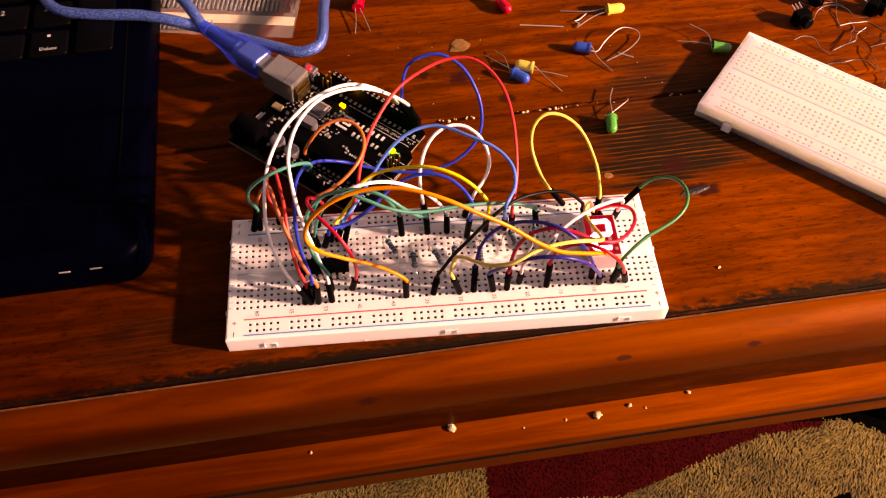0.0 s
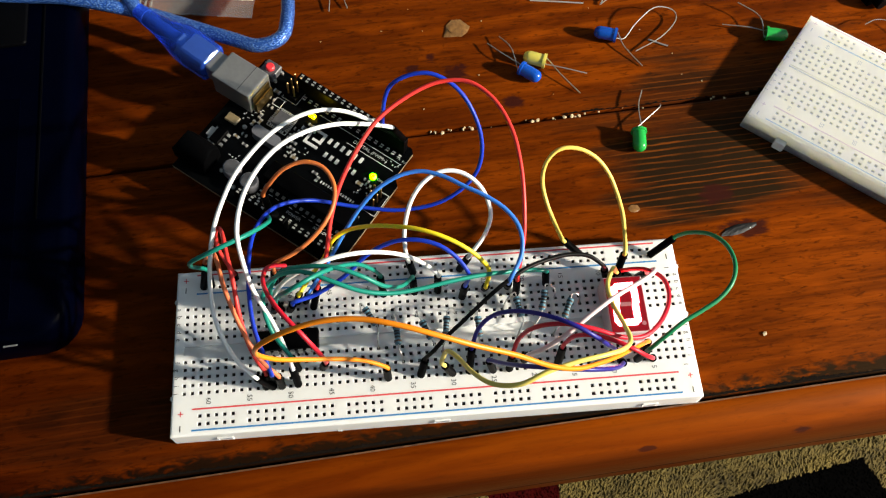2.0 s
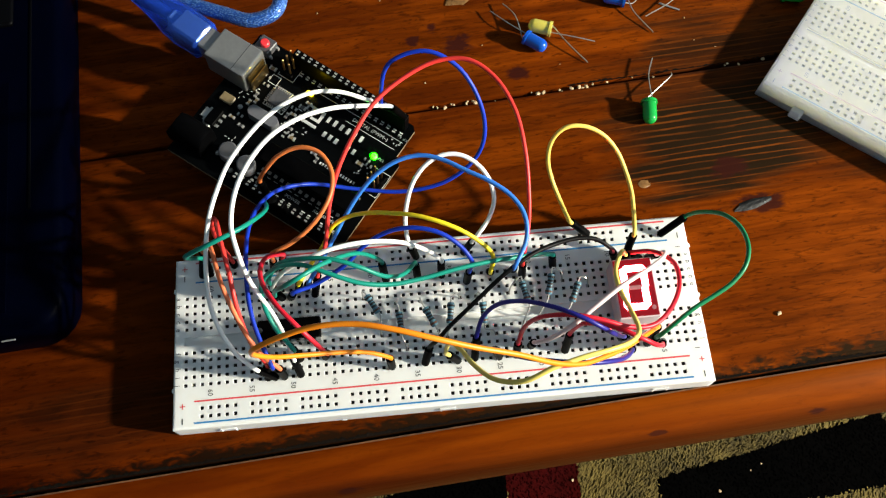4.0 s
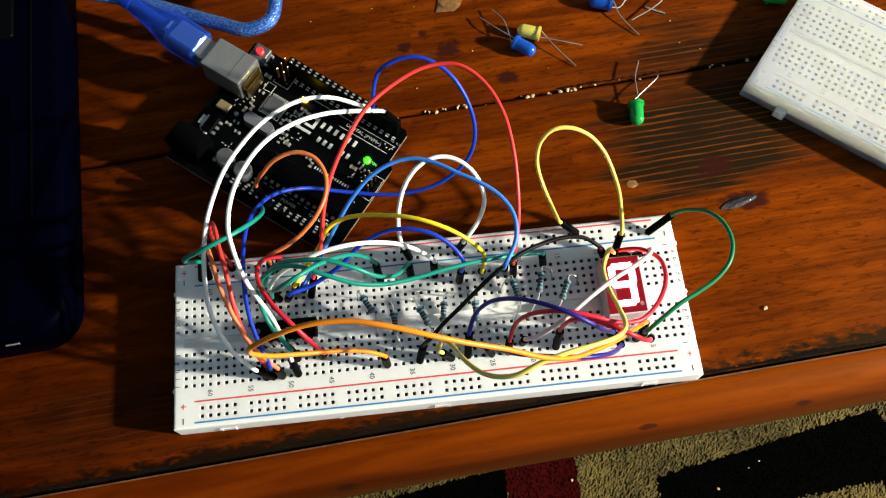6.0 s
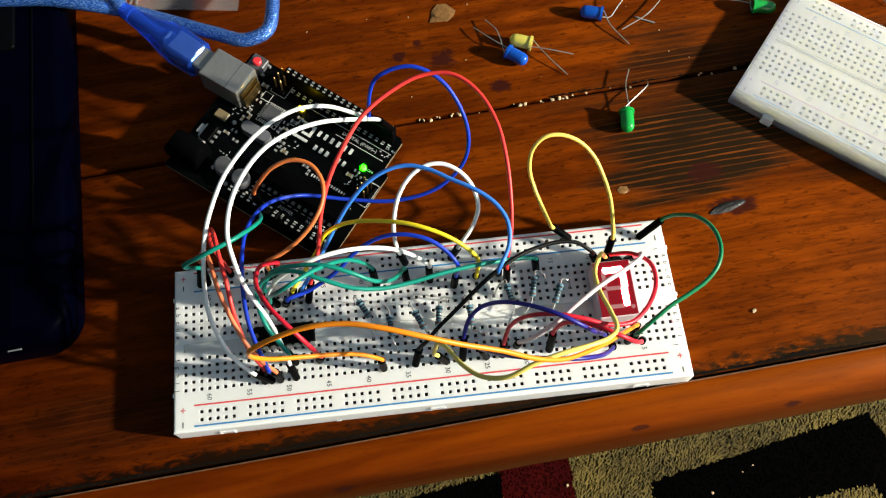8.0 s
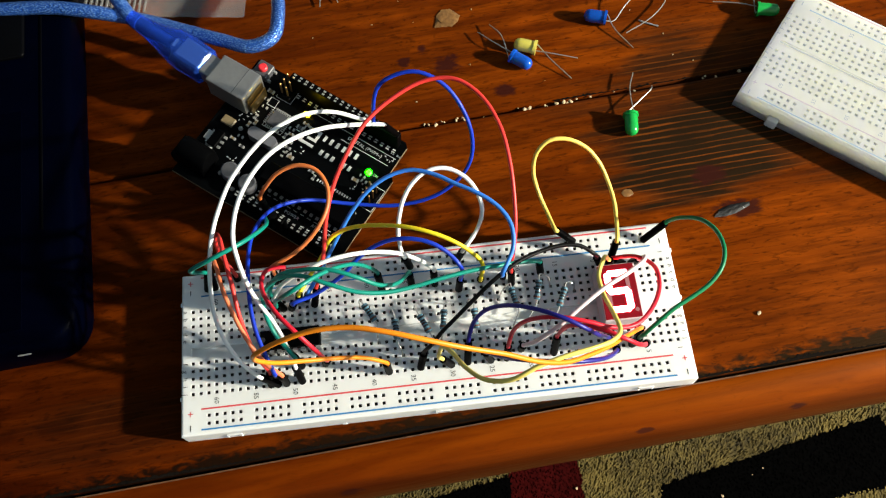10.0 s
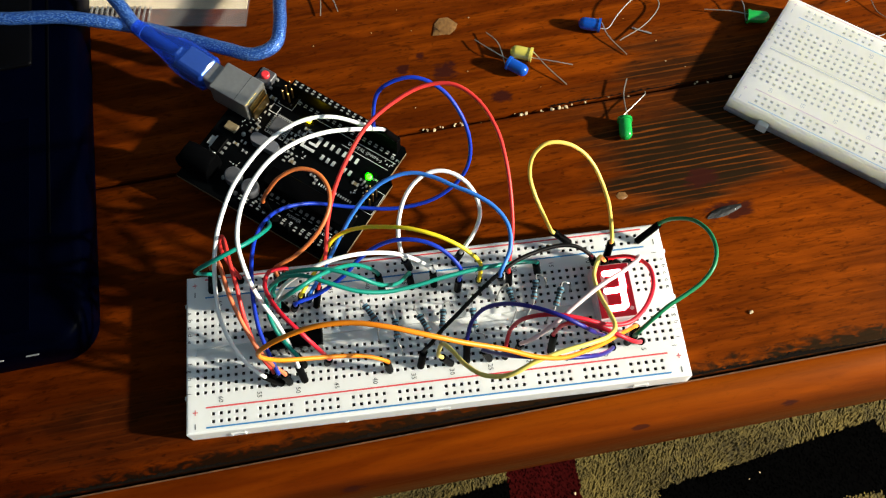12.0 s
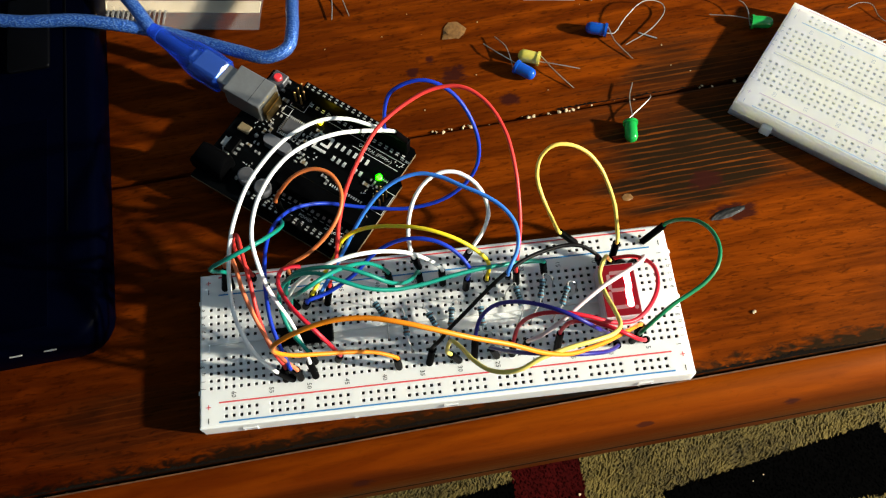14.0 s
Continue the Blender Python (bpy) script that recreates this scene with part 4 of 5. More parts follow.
for key, (x, y, upright) in SEGMENTS.items():
    x += y * SLANT
    part("segment", segment_mesh(0.0054 if upright else 0.0055, upright), SEG_OFF, display, "pale pinkish unlit segment", pose(x - 0.0002, y, 0.00984))
    LIGHT_BARS[key] = (part("light_bar", segment_mesh(0.0058 if upright else 0.0059, upright, 0.00040), SEG_ON, display, "glowing white-red light bar", pose(x - 0.0002, y, 0.00992)), x - 0.0002, y)

# ---- jumper wires ----
def insulation(name, colour):
    return material(name, colour, 0.38, spread=0.06, size=300, gloss=0.35)


WHITE = insulation("white_insulation", (0.78, 0.77, 0.74))
SALMON = insulation("salmon_insulation", (0.72, 0.17, 0.07))
RED = insulation("red_insulation", (0.62, 0.035, 0.03))
CRIMSON = insulation("crimson_insulation", (0.50, 0.010, 0.026))
GREEN = insulation("green_insulation", (0.004, 0.16, 0.06))
TEAL = insulation("teal_insulation", (0.003, 0.19, 0.14))
BLUE = insulation("blue_insulation", (0.004, 0.028, 0.35))
SKY = insulation("sky_insulation", (0.03, 0.16, 0.55))
INDIGO = insulation("indigo_insulation", (0.013, 0.011, 0.18))
BROWN = insulation("brown_insulation", (0.50, 0.13, 0.035))
ORANGE = insulation("orange_insulation", (0.76, 0.215, 0.010))
YELLOW = insulation("yellow_insulation", (0.72, 0.56, 0.02))
GOLD = insulation("gold_insulation", (0.80, 0.56, 0.11))
OLIVE = insulation("pale_yellow_insulation", (0.70, 0.56, 0.13))
PINK = insulation("pink_insulation", (0.72, 0.55, 0.55))
BLACK_WIRE = material("black_insulation", (0.0022, 0.0022, 0.0022), 0.4, spread=0.1, size=300, gloss=0.12)


def jumper(colour, label, foot_a, points, foot_b):
    """A jumper wire (millimetres): a black sleeve with a pin at each foot, and the wire that glides from one to the other."""
    thing = empty("jumper_wire", Matrix.Identity(4), label, "jumper wire", "jumper wires")
    pts = [Vector(p) / 1000 for p in points]
    ends = []
    for foot, first in ((Vector(foot_a) / 1000, pts[0]), (Vector(foot_b) / 1000, pts[-1])):
        way = first - foot
        reach = min(0.0125, way.length)
        way.normalize()
        top = foot + way * reach
        bm = add_tube(bmesh.new(), [foot + way * 0.0004, foot + way * 0.0012, foot + way * (reach - 0.0006), top], 0.00125, 10, 1, False)
        sleeve = part("plug", bm, BLACK_PLASTIC, thing, "black plastic sleeve", smooth=True)
        part("pin", add_tube(bmesh.new(), [foot - Vector((0, 0, 0.003)), foot + Vector((0, 0, 0.0002)), foot + way * 0.001], 0.0003, 6, 1, False), STEEL, sleeve)
        ends.append((top, way))
    inner = [p for p in pts if all((p - top).length > 0.004 for top, _ in ends)]
    (ta, wa), (tb, wb) = ends
    path = [ta - wa * 0.001, ta + wa * 0.0015, *inner, tb + wb * 0.0015, tb - wb * 0.001]
    part("insulation", add_tube(bmesh.new(), path, 0.00068, 10, 7), colour, thing, smooth=True)
    return thing


jumper(WHITE, "white jumper wire plugged into the breadboard", (-50.8, -14, 8.5),
       [(-54.2, -13.9, 19), (-58.4, -10.9, 26.9), (-61.3, -6, 33.4), (-63.2, 0.6, 38.2), (-63.7, 8.5, 41.2), (-63.5, 17.1, 42.7), (-62.5, 25.7, 43.4), (-60.2, 34.1, 43.6), (-56.9, 42.2, 43.8), (-51.9, 49.5, 44), (-45.9, 56, 44.2), (-38.8, 61.2, 43.8), (-31.2, 64.8, 42), (-23.5, 66.5, 38.1), (-15.9, 66.2, 32.7)],
       (-9.2, 73.5, 13.5))
jumper(WHITE, "white jumper wire between breadboard and controller board", (-43.2, -14, 8.5),
       [(-43.6, -11.6, 18.4), (-46.3, -3.7, 19.5), (-48.7, 1.7, 24.5), (-50.7, 4.7, 32.3), (-52.1, 7.3, 40.7), (-53.1, 11.8, 48.4), (-53.5, 18.2, 54.6), (-51.2, 26, 58.9), (-46.8, 34, 60.5), (-40.8, 41.7, 59.6), (-33.2, 48.1, 56.4), (-25.4, 53.2, 51.2), (-18.6, 57.6, 43.9), (-13.3, 62.2, 35.4), (-9.1, 67.1, 26.2)],
       (-5.2, 70.4, 13))
jumper(SALMON, "salmon-orange jumper wire plugged into the breadboard", (-71.1, 21.3, 8.5),
       [(-70.7, 24.7, 19.3), (-67.5, 23.8, 29.8), (-64, 19.9, 37.8), (-61.3, 13.8, 42.8), (-59.2, 6, 43.4), (-56.5, -1.6, 40.5), (-53.4, -8.4, 36.1), (-50.3, -13, 30.1), (-47.5, -14.6, 21.9)],
       (-48.3, -14, 8.5))
jumper(RED, "red jumper wire plugged into the breadboard", (-63.5, 23.8, 8.5),
       [(-63.3, 23.9, 12.1), (-66.3, 28.7, 20), (-65.6, 30, 28.7), (-62.9, 28.2, 36.9), (-60.3, 23.5, 42.9), (-58.5, 16.2, 44.9), (-56.8, 8.1, 43.3), (-56, 0.7, 39.2), (-55.1, -5, 33.1), (-53.9, -9, 25.4), (-51.9, -12.5, 17.6)],
       (-53.3, -14, 8.5))
jumper(TEAL, "teal green jumper wire plugged into the breadboard", (-73.7, 21.3, 8.5),
       [(-70.6, 22.1, 19.8), (-71.2, 17.6, 33.9), (-68.1, 13.9, 45.3), (-60.5, 13.5, 52.3), (-52.2, 17.6, 51.7), (-48.1, 24.6, 43.8), (-48.2, 32.3, 32.4), (-50.7, 40.4, 20.4)],
       (-49.2, 43.2, 14.8))
jumper(BLUE, "deep blue jumper wire plugged into the breadboard", (-7.2, 71.9, 13.2),
       [(-11.6, 64.8, 33.5), (-8.1, 70, 45.5), (3.5, 70.9, 49.7), (13.9, 66.1, 44.9), (19.8, 57.1, 33.9), (18.1, 49.7, 22.6), (7.5, 44.7, 14.2), (-7.5, 43.8, 10.6), (-23.4, 45.9, 11.6), (-37.5, 46.3, 17.2), (-47.7, 40.3, 25.3), (-53, 28.6, 32.1), (-54.1, 13.4, 34.6), (-52.8, -2.1, 32.6), (-48.8, -14.7, 27.2)],
       (-50.8, -11.4, 8.5))
jumper(RED, "bright red jumper wire plugged into the breadboard", (27.9, 11.4, 8.5),
       [(27, 10.6, 26.8), (29.2, 19.1, 33.8), (29.9, 28.4, 39.7), (29.7, 38.5, 44.5), (28, 48.9, 48.2), (23.4, 58.5, 50.8), (15.9, 65, 52), (6.1, 66.1, 51), (-4, 62.5, 49), (-13, 56.2, 47.1), (-19.9, 47.6, 44.2), (-25.5, 38.7, 40), (-29.2, 30, 34.2), (-31.6, 21.6, 26.9), (-35.5, 14, 19.1)],
       (-38.1, 11.4, 8.5))
jumper(BROWN, "brownish orange jumper wire plugged into the breadboard", (-51.2, 44.7, 15),
       [(-51.1, 44.2, 26.3), (-47.9, 44.1, 34.2), (-42.9, 45.6, 39.6), (-36.5, 46.5, 41.9), (-30.6, 44.4, 41.7), (-27.4, 39.1, 40.5), (-27.7, 32.9, 39.2), (-30.8, 27, 37.8), (-35.5, 22.5, 35.9), (-41.1, 19.5, 33.6), (-47.1, 18.1, 30.6)],
       (-50.8, 21.3, 8.5))
jumper(CRIMSON, "crimson jumper wire plugged into the breadboard", (-48.3, 21.3, 8.5),
       [(-44.7, 19.2, 26.4), (-48.1, 14.2, 36.7), (-48, 6, 43.6), (-43.7, -2.7, 47.2), (-37.7, -9.9, 46), (-33.5, -13.7, 39), (-32.5, -13.3, 28.5), (-33.8, -10.1, 16.6)],
       (-35.6, -8.9, 8.5))
jumper(TEAL, "teal green jumper wire plugged into the breadboard", (-50.8, 11.4, 8.5),
       [(-44.8, 3.1, 39.7), (-40.9, 0.7, 49.2), (-35.7, 1.8, 52.7), (-30.6, 5.9, 49.5), (-25.7, 10.3, 42.9), (-21.5, 13.9, 35.1), (-18.4, 16, 26.7), (-15.7, 16.4, 17.9)],
       (-15.2, 14, 8.5))
jumper(TEAL, "teal green jumper wire plugged into the breadboard", (-50.8, 14, 8.5),
       [(-47.5, 8.4, 34.7), (-43.4, 10.5, 41.2), (-36, 9.9, 45.2), (-27.6, 8.3, 46.8), (-20.2, 6, 44.7), (-14.5, 4.9, 39.2), (-10.3, 6.9, 32.1), (-7.6, 11, 24.5), (-5.4, 15.6, 16.4)],
       (-5.1, 14, 8.5))
jumper(TEAL, "teal green jumper wire plugged into the breadboard", (-43.2, -8.9, 8.5),
       [(-43.6, -8.6, 19), (-48.5, -2, 22.8), (-50.4, 3.8, 29.3), (-48.7, 7.1, 37.4), (-43.2, 8.2, 44.4), (-35.8, 7, 48), (-28, 3.6, 47.7), (-20.1, 1.3, 44.7), (-12, 1.5, 40.9), (-3.4, 3.3, 38.3), (5.5, 5.6, 36.7), (14.4, 7.7, 34.5), (23.1, 9.5, 31.5), (30.9, 11.4, 27.1), (36.7, 13.2, 20.3)],
       (38.1, 14, 8.5))
jumper(WHITE, "white jumper wire plugged into the breadboard", (2.5, 14, 8.5),
       [(2.6, 15.2, 18.2), (-0.9, 15.9, 26.2), (-6.6, 16.2, 33.3), (-13.4, 15.2, 39.5), (-20.9, 13.4, 44.2), (-28.9, 11.6, 45.5), (-36.6, 10, 42.9), (-42.8, 9.5, 37), (-46.8, 9.7, 28.9), (-49.1, 10.6, 19.7)],
       (-48.3, 11.4, 8.5))
jumper(YELLOW, "yellow jumper wire plugged into the breadboard", (17.8, 14, 8.5),
       [(17.2, 8.9, 22.9), (18.1, 11.9, 28.3), (14.4, 14.6, 33.6), (8.9, 17.1, 38), (2.5, 19.5, 40.5), (-4.2, 22.1, 40.3), (-10.9, 24.4, 38), (-17.5, 26.5, 34.8), (-23.9, 27.3, 31.6), (-29.1, 25.9, 28.5), (-32.6, 21.5, 25), (-36.9, 16.8, 22.5), (-40.9, 11.3, 21.2)],
       (-43.2, 14, 8.5))
jumper(SKY, "light blue jumper wire plugged into the breadboard", (25.4, 14, 8.5),
       [(23.3, 5.3, 35.5), (27.4, 12.4, 37.1), (27.7, 19.2, 39.5), (24.4, 24.8, 41.6), (18.7, 29.4, 43), (12.1, 33.4, 43.3), (5.7, 37.5, 43.3), (-0.9, 39.8, 43), (-8, 39.2, 41.7), (-14.7, 36.6, 38.8), (-20.3, 32.7, 34.6), (-25, 28.2, 30), (-29.3, 23, 26.1), (-33.4, 16.9, 24.3), (-37.2, 9.9, 25.7)],
       (-40.6, 14, 8.5))
jumper(BLUE, "deep blue jumper wire plugged into the breadboard", (10.2, 11.4, 8.5),
       [(11.4, 8.8, 33.7), (7.9, 12.5, 38.3), (3, 15.3, 41.4), (-2.9, 17.1, 42.3), (-9, 18, 41), (-14.8, 17.6, 38.1), (-20.1, 15.7, 34.9), (-25, 12.6, 31.5), (-30.4, 10.5, 28.2), (-36, 8.6, 25.9), (-41.8, 6.7, 26.5)],
       (-45.7, 11.4, 8.5))
jumper(WHITE, "white jumper wire plugged into the breadboard", (-5.1, 21.3, 8.5),
       [(-6.8, 19.1, 27.2), (-7.1, 23.9, 31.1), (-6, 28.6, 35.2), (-3.7, 33.1, 38.9), (0.3, 37, 41.7), (5.5, 39.2, 43), (11.1, 38.8, 42.7), (16.1, 36, 40.5), (19.1, 32.1, 37), (19.9, 27.6, 33.3), (17.7, 23, 29.8), (13.8, 19.1, 27)],
       (10.2, 21.3, 8.5))
jumper(GOLD, "pale gold jumper wire plugged into the breadboard", (50.8, 23.8, 8.5),
       [(44.5, 24.5, 18.2), (42.5, 31.9, 16.7), (40.4, 38.3, 19.4), (39, 43.2, 25), (40.1, 46.8, 31.1), (44.3, 49.1, 34.7), (50.4, 49.2, 34.2), (56.3, 47.4, 30.9), (60.6, 43.7, 26.6), (63.2, 38.4, 22.5), (64.5, 32, 20), (64.2, 25.1, 19), (62.7, 17.8, 19.6)],
       (61, 14, 8.5))
jumper(GREEN, "dark green jumper wire plugged into the breadboard", (73.7, 21.3, 8.5),
       [(80.4, 23.2, 17), (83.8, 21.7, 23.9), (87.8, 18.1, 29.6), (90.5, 12.3, 33.6), (91, 5.5, 35.7), (88.9, -0.6, 36), (84.5, -5.1, 35.1), (78.8, -8.3, 34.4), (72.9, -11.1, 33.7), (67.8, -14.1, 31.7), (63.6, -16.4, 27.5)],
       (63.5, -14, 8.5))
jumper(BLACK_WIRE, "black jumper wire plugged into the breadboard", (-5.1, -14, 8.5),
       [(-3.4, -11.5, 16), (-0.7, -10.5, 21.7), (3.4, -7.6, 25.6), (8.5, -4.2, 28.4), (13.6, -0.7, 31.2), (18.8, 2.8, 33.7), (24.3, 6.3, 34.8), (30.1, 9.7, 34.1), (36.4, 12.3, 32.5), (42.9, 14, 30.9), (49.1, 14, 28.9), (53.9, 11.8, 25.7)],
       (58.4, 14, 8.5))
jumper(ORANGE, "orange jumper wire plugged into the breadboard", (-15.2, -14, 8.5),
       [(-15.2, -14.1, 19.3), (-21.1, -13.7, 27.4), (-28.4, -15, 34.9), (-36.3, -16.8, 42.1), (-43.1, -18.7, 49.9), (-46.5, -20.1, 58.7), (-45.5, -21.7, 67.9), (-42.1, -23, 76.3), (-35.9, -23, 82.6), (-27.5, -22.4, 86.2), (-18.6, -23, 87.6), (-10, -25.1, 87.8), (-1.4, -27.3, 85.4), (8, -28.8, 79.7), (18.1, -29.5, 72.2), (27.3, -30.3, 63.7), (35.3, -29.4, 56.3), (42.5, -26.6, 50.1), (49.1, -23.3, 44), (54.9, -19.6, 37.6), (59.9, -16.1, 30.1), (64.5, -12.7, 22.1)],
       (66, -11.4, 8.5))
jumper(OLIVE, "pale yellow jumper wire plugged into the breadboard", (5.1, -14, 8.5),
       [(1.3, -15.5, 25.7), (2.9, -14.7, 33.6), (5.6, -19.1, 40.5), (8.6, -25.3, 47), (13.4, -30.6, 52.3), (20.1, -32.4, 56.3), (27.4, -30.3, 58.9), (35.4, -28.3, 59), (43.2, -26.5, 57), (49.2, -23.9, 52.6), (52.8, -19.7, 47.1), (52.8, -13.2, 42.4), (51.8, -5.6, 38), (52.4, 2.2, 33.2), (56.3, 9.7, 27.8)],
       (63.5, 14, 8.5))
jumper(INDIGO, "indigo jumper wire plugged into the breadboard", (10.2, -14, 8.5),
       [(11, -10.2, 19.9), (13.2, -6.2, 27.2), (17.4, -5.2, 34.7), (23.3, -7.1, 41.9), (30.1, -10.9, 47.5), (37.4, -15.2, 49.8), (43.7, -18.2, 46.7), (48.2, -18.3, 39.3), (51.6, -16.6, 30.4), (54.3, -14.4, 20.9)],
       (55.9, -11.4, 8.5))
jumper(INDIGO, "indigo jumper wire plugged into the breadboard", (17.8, -14, 8.5),
       [(15.8, -14.8, 21.7), (19.1, -19.4, 32.6), (23.5, -23.5, 42.5), (30.3, -26.6, 49.1), (39, -27.8, 49.3), (46.6, -26.3, 43), (51.7, -23.1, 33.2), (55.8, -19, 22.2)],
       (58.4, -14, 8.5))
jumper(CRIMSON, "crimson jumper wire plugged into the breadboard", (22.9, -14, 8.5),
       [(23.2, -12.9, 18.3), (24.6, -10.7, 27.1), (27, -10.9, 35.7), (31, -12.3, 43.2), (36.9, -14.1, 47.3), (44.2, -16, 46.6), (51.6, -17.6, 43.3), (58.9, -16.7, 40.3), (65.2, -11.5, 37.6), (69.6, -3.9, 34.2), (70.3, 4, 30.3), (66.3, 9.7, 25.4), (61.2, 12.4, 18.1)],
       (66, 14, 8.5))
jumper(CRIMSON, "crimson jumper wire plugged into the breadboard", (38.1, -14, 8.5),
       [(38.6, -11.9, 22.9), (40.8, -11.9, 29.8), (44.9, -14, 35.9), (49.7, -17.3, 40.2), (54.9, -20.3, 40.3), (59.5, -21.3, 35.8), (63.1, -19.8, 28.3)],
       (68.6, -14, 8.5))
jumper(PINK, "pinkish white jumper wire plugged into the breadboard", (27.9, -11.4, 8.5),
       [(28, -12.7, 17), (27.7, -15.5, 27.6), (30.6, -17.1, 36.9), (36.2, -15.7, 43.9), (43.4, -11.3, 46.5), (51.3, -6.2, 45.8), (59.3, -1.6, 43.1), (65.2, 3.1, 37.8), (68.3, 7.7, 29.6)],
       (68.6, 14, 8.5))

# ---- loose lamps and bits on the table ----
def lens_material(name, colour):
    return material(name, colour, 0.18, spread=0.05, size=400, through_light=0.25, coat=0.3)


LED_GREEN, LED_BLUE = lens_material("green_lens", (0.01, 0.36, 0.06)), lens_material("blue_lens", (0.003, 0.085, 0.50))
LED_YELLOW, LED_RED = lens_material("yellow_lens", (0.82, 0.70, 0.13)), lens_material("red_lens", (0.68, 0.012, 0.03))
THIN = 0.00022
LEAD_WIRE = material("tinned_lead", (0.25, 0.235, 0.21), 0.42, metal=0.5, spread=0.15, size=900)


def led(mat, colour, x, y, turn, lead_paths):
    """A five-millimetre lamp lying on the table (millimetres): its dome points along turn (degrees from +x); leads run through the points given."""
    thing = empty("led", Matrix.Identity(4), f"loose {colour} LED with bent wire leads, lying on the table", "led", "loose LEDs")
    m = pose(x / 1000, y / 1000, 0.0029, 0, 90, turn)
    prof = [(0.0029, -0.0043), (0.0029, -0.0033), (0.0025, -0.0032), (0.0025, 0.0020), (0.0023, 0.0031), (0.0016, 0.0040), (0.0007, 0.0044)]
    body = part("lens", add_ring_stack(bmesh.new(), prof, 20), mat, thing, m=m, smooth=True)
    part("anvil", box(-0.0012, 0.0012, -0.0003, 0.0003, -0.0042, 0.0008), STEEL, body)
    back = Vector((-math.cos(radians(turn)), -math.sin(radians(turn)), 0))
    side = Vector((-back.y, back.x, 0))
    for s, path in zip((-1, 1), lead_paths):
        start = Vector((x, y, 2.9)) / 1000 + back * 0.0042 + side * s * 0.00127
        part("lead", add_tube(bmesh.new(), [start, start + back * 0.0006, *[Vector(p) / 1000 for p in path]], THIN, 6, 5), LEAD_WIRE, thing)
    return thing


led(LED_GREEN, "green", 80.3, 69.4, -97, [[(82.5, 84, 3), (85.0, 91.0, 3)], [(86, 79.5, 3), (90.5, 83.5, 2.4), (91.5, 86, 0.6)]])
led(LED_YELLOW, "yellow", 46.9, 108.4, 158, [[(58, 103, 3), (66, 100.8, 2)], [(56, 100.8, 2.4), (62.5, 93, 0.6)]])
led(LED_BLUE, "blue", 44.4, 101.8, -40, [[(35, 111.6, 3), (29.7, 117.6, 2)], [(38.5, 114, 3), (34.6, 120.5, 2)]])
led(LED_BLUE, "blue", 75.6, 118.2, 162, [[(83, 116.2, 2), (88, 121.5, 4), (96, 127.5, 5), (103.5, 127.5, 3), (104.2, 123, 2), (97, 115.5, 2), (86.5, 110.5, 0.8)], [(82.2, 112, 2), (88, 103.6, 0.6)]])
led(LED_GREEN, "green", 141.5, 112.6, -12, [[(131, 117, 3), (122, 119.7, 2)], [(136.5, 121, 4), (129, 127.5, 5)]])
led(LED_RED, "red", 42.8, 149.6, -65, [[(38, 162, 3), (37, 170, 1)], [(33, 158, 3), (29, 166, 1)]])
led(LED_YELLOW, "yellow", 96.6, 143.4, 5, [[(84, 143.5, 2), (70, 146, 1)], [(85, 139.5, 2), (76.5, 134.0, 1)]])
led(LED_RED, "red", -28.0, 158.0, 80, [[(-30, 146, 2), (-30.6, 138.5, 1)], [(-25.5, 147, 2), (-23.4, 139.6, 1)]])

# twisted lead scraps
for path in ([(76.4, 134.0, 0.6), (77.5, 136.2, 1.2), (75.8, 137.8, 1.4), (78.2, 139.2, 1.0), (82.5, 143.5, 0.6)],
             [(70.0, 135.5, 0.4), (60.0, 137.0, 0.4), (49.0, 138.5, 0.4)],
             [(92.5, 116.0, 0.4), (96.0, 114.0, 0.4), (99.5, 112.2, 0.4)]):
    tagged(part("wire_scrap", add_tube(bmesh.new(), [Vector(p) / 1000 for p in path], 0.0003, 6, 6), STEEL, smooth=True), "bent bright scrap of lead wire on the table", "wire scrap", "wire scraps")
DULL_TIN = material("dull_tin", (0.13, 0.125, 0.115), 0.45, metal=0.5, spread=0.2, size=900)
rng = random.Random(11)
for k in range(14):
    x, y = rng.uniform(180, 245), rng.uniform(96, 140)
    pts = [Vector((x, y, 0.6)) / 1000]
    a = rng.uniform(0, 6.28)
    for _ in range(rng.randint(4, 7)):
        a += rng.uniform(-0.9, 1.1)
        pts.append(pts[-1] + Vector((math.cos(a) * 0.0055, math.sin(a) * 0.0055, rng.uniform(-0.0004, 0.0014))))
    for p in pts:
        p.z = max(p.z, 0.0004)
    tagged(part("wire_scrap", add_tube(bmesh.new(), pts, 0.00018, 6, 5), DULL_TIN, smooth=True), "curled bright scrap of lead wire on the table", "wire scrap", "wire scraps")


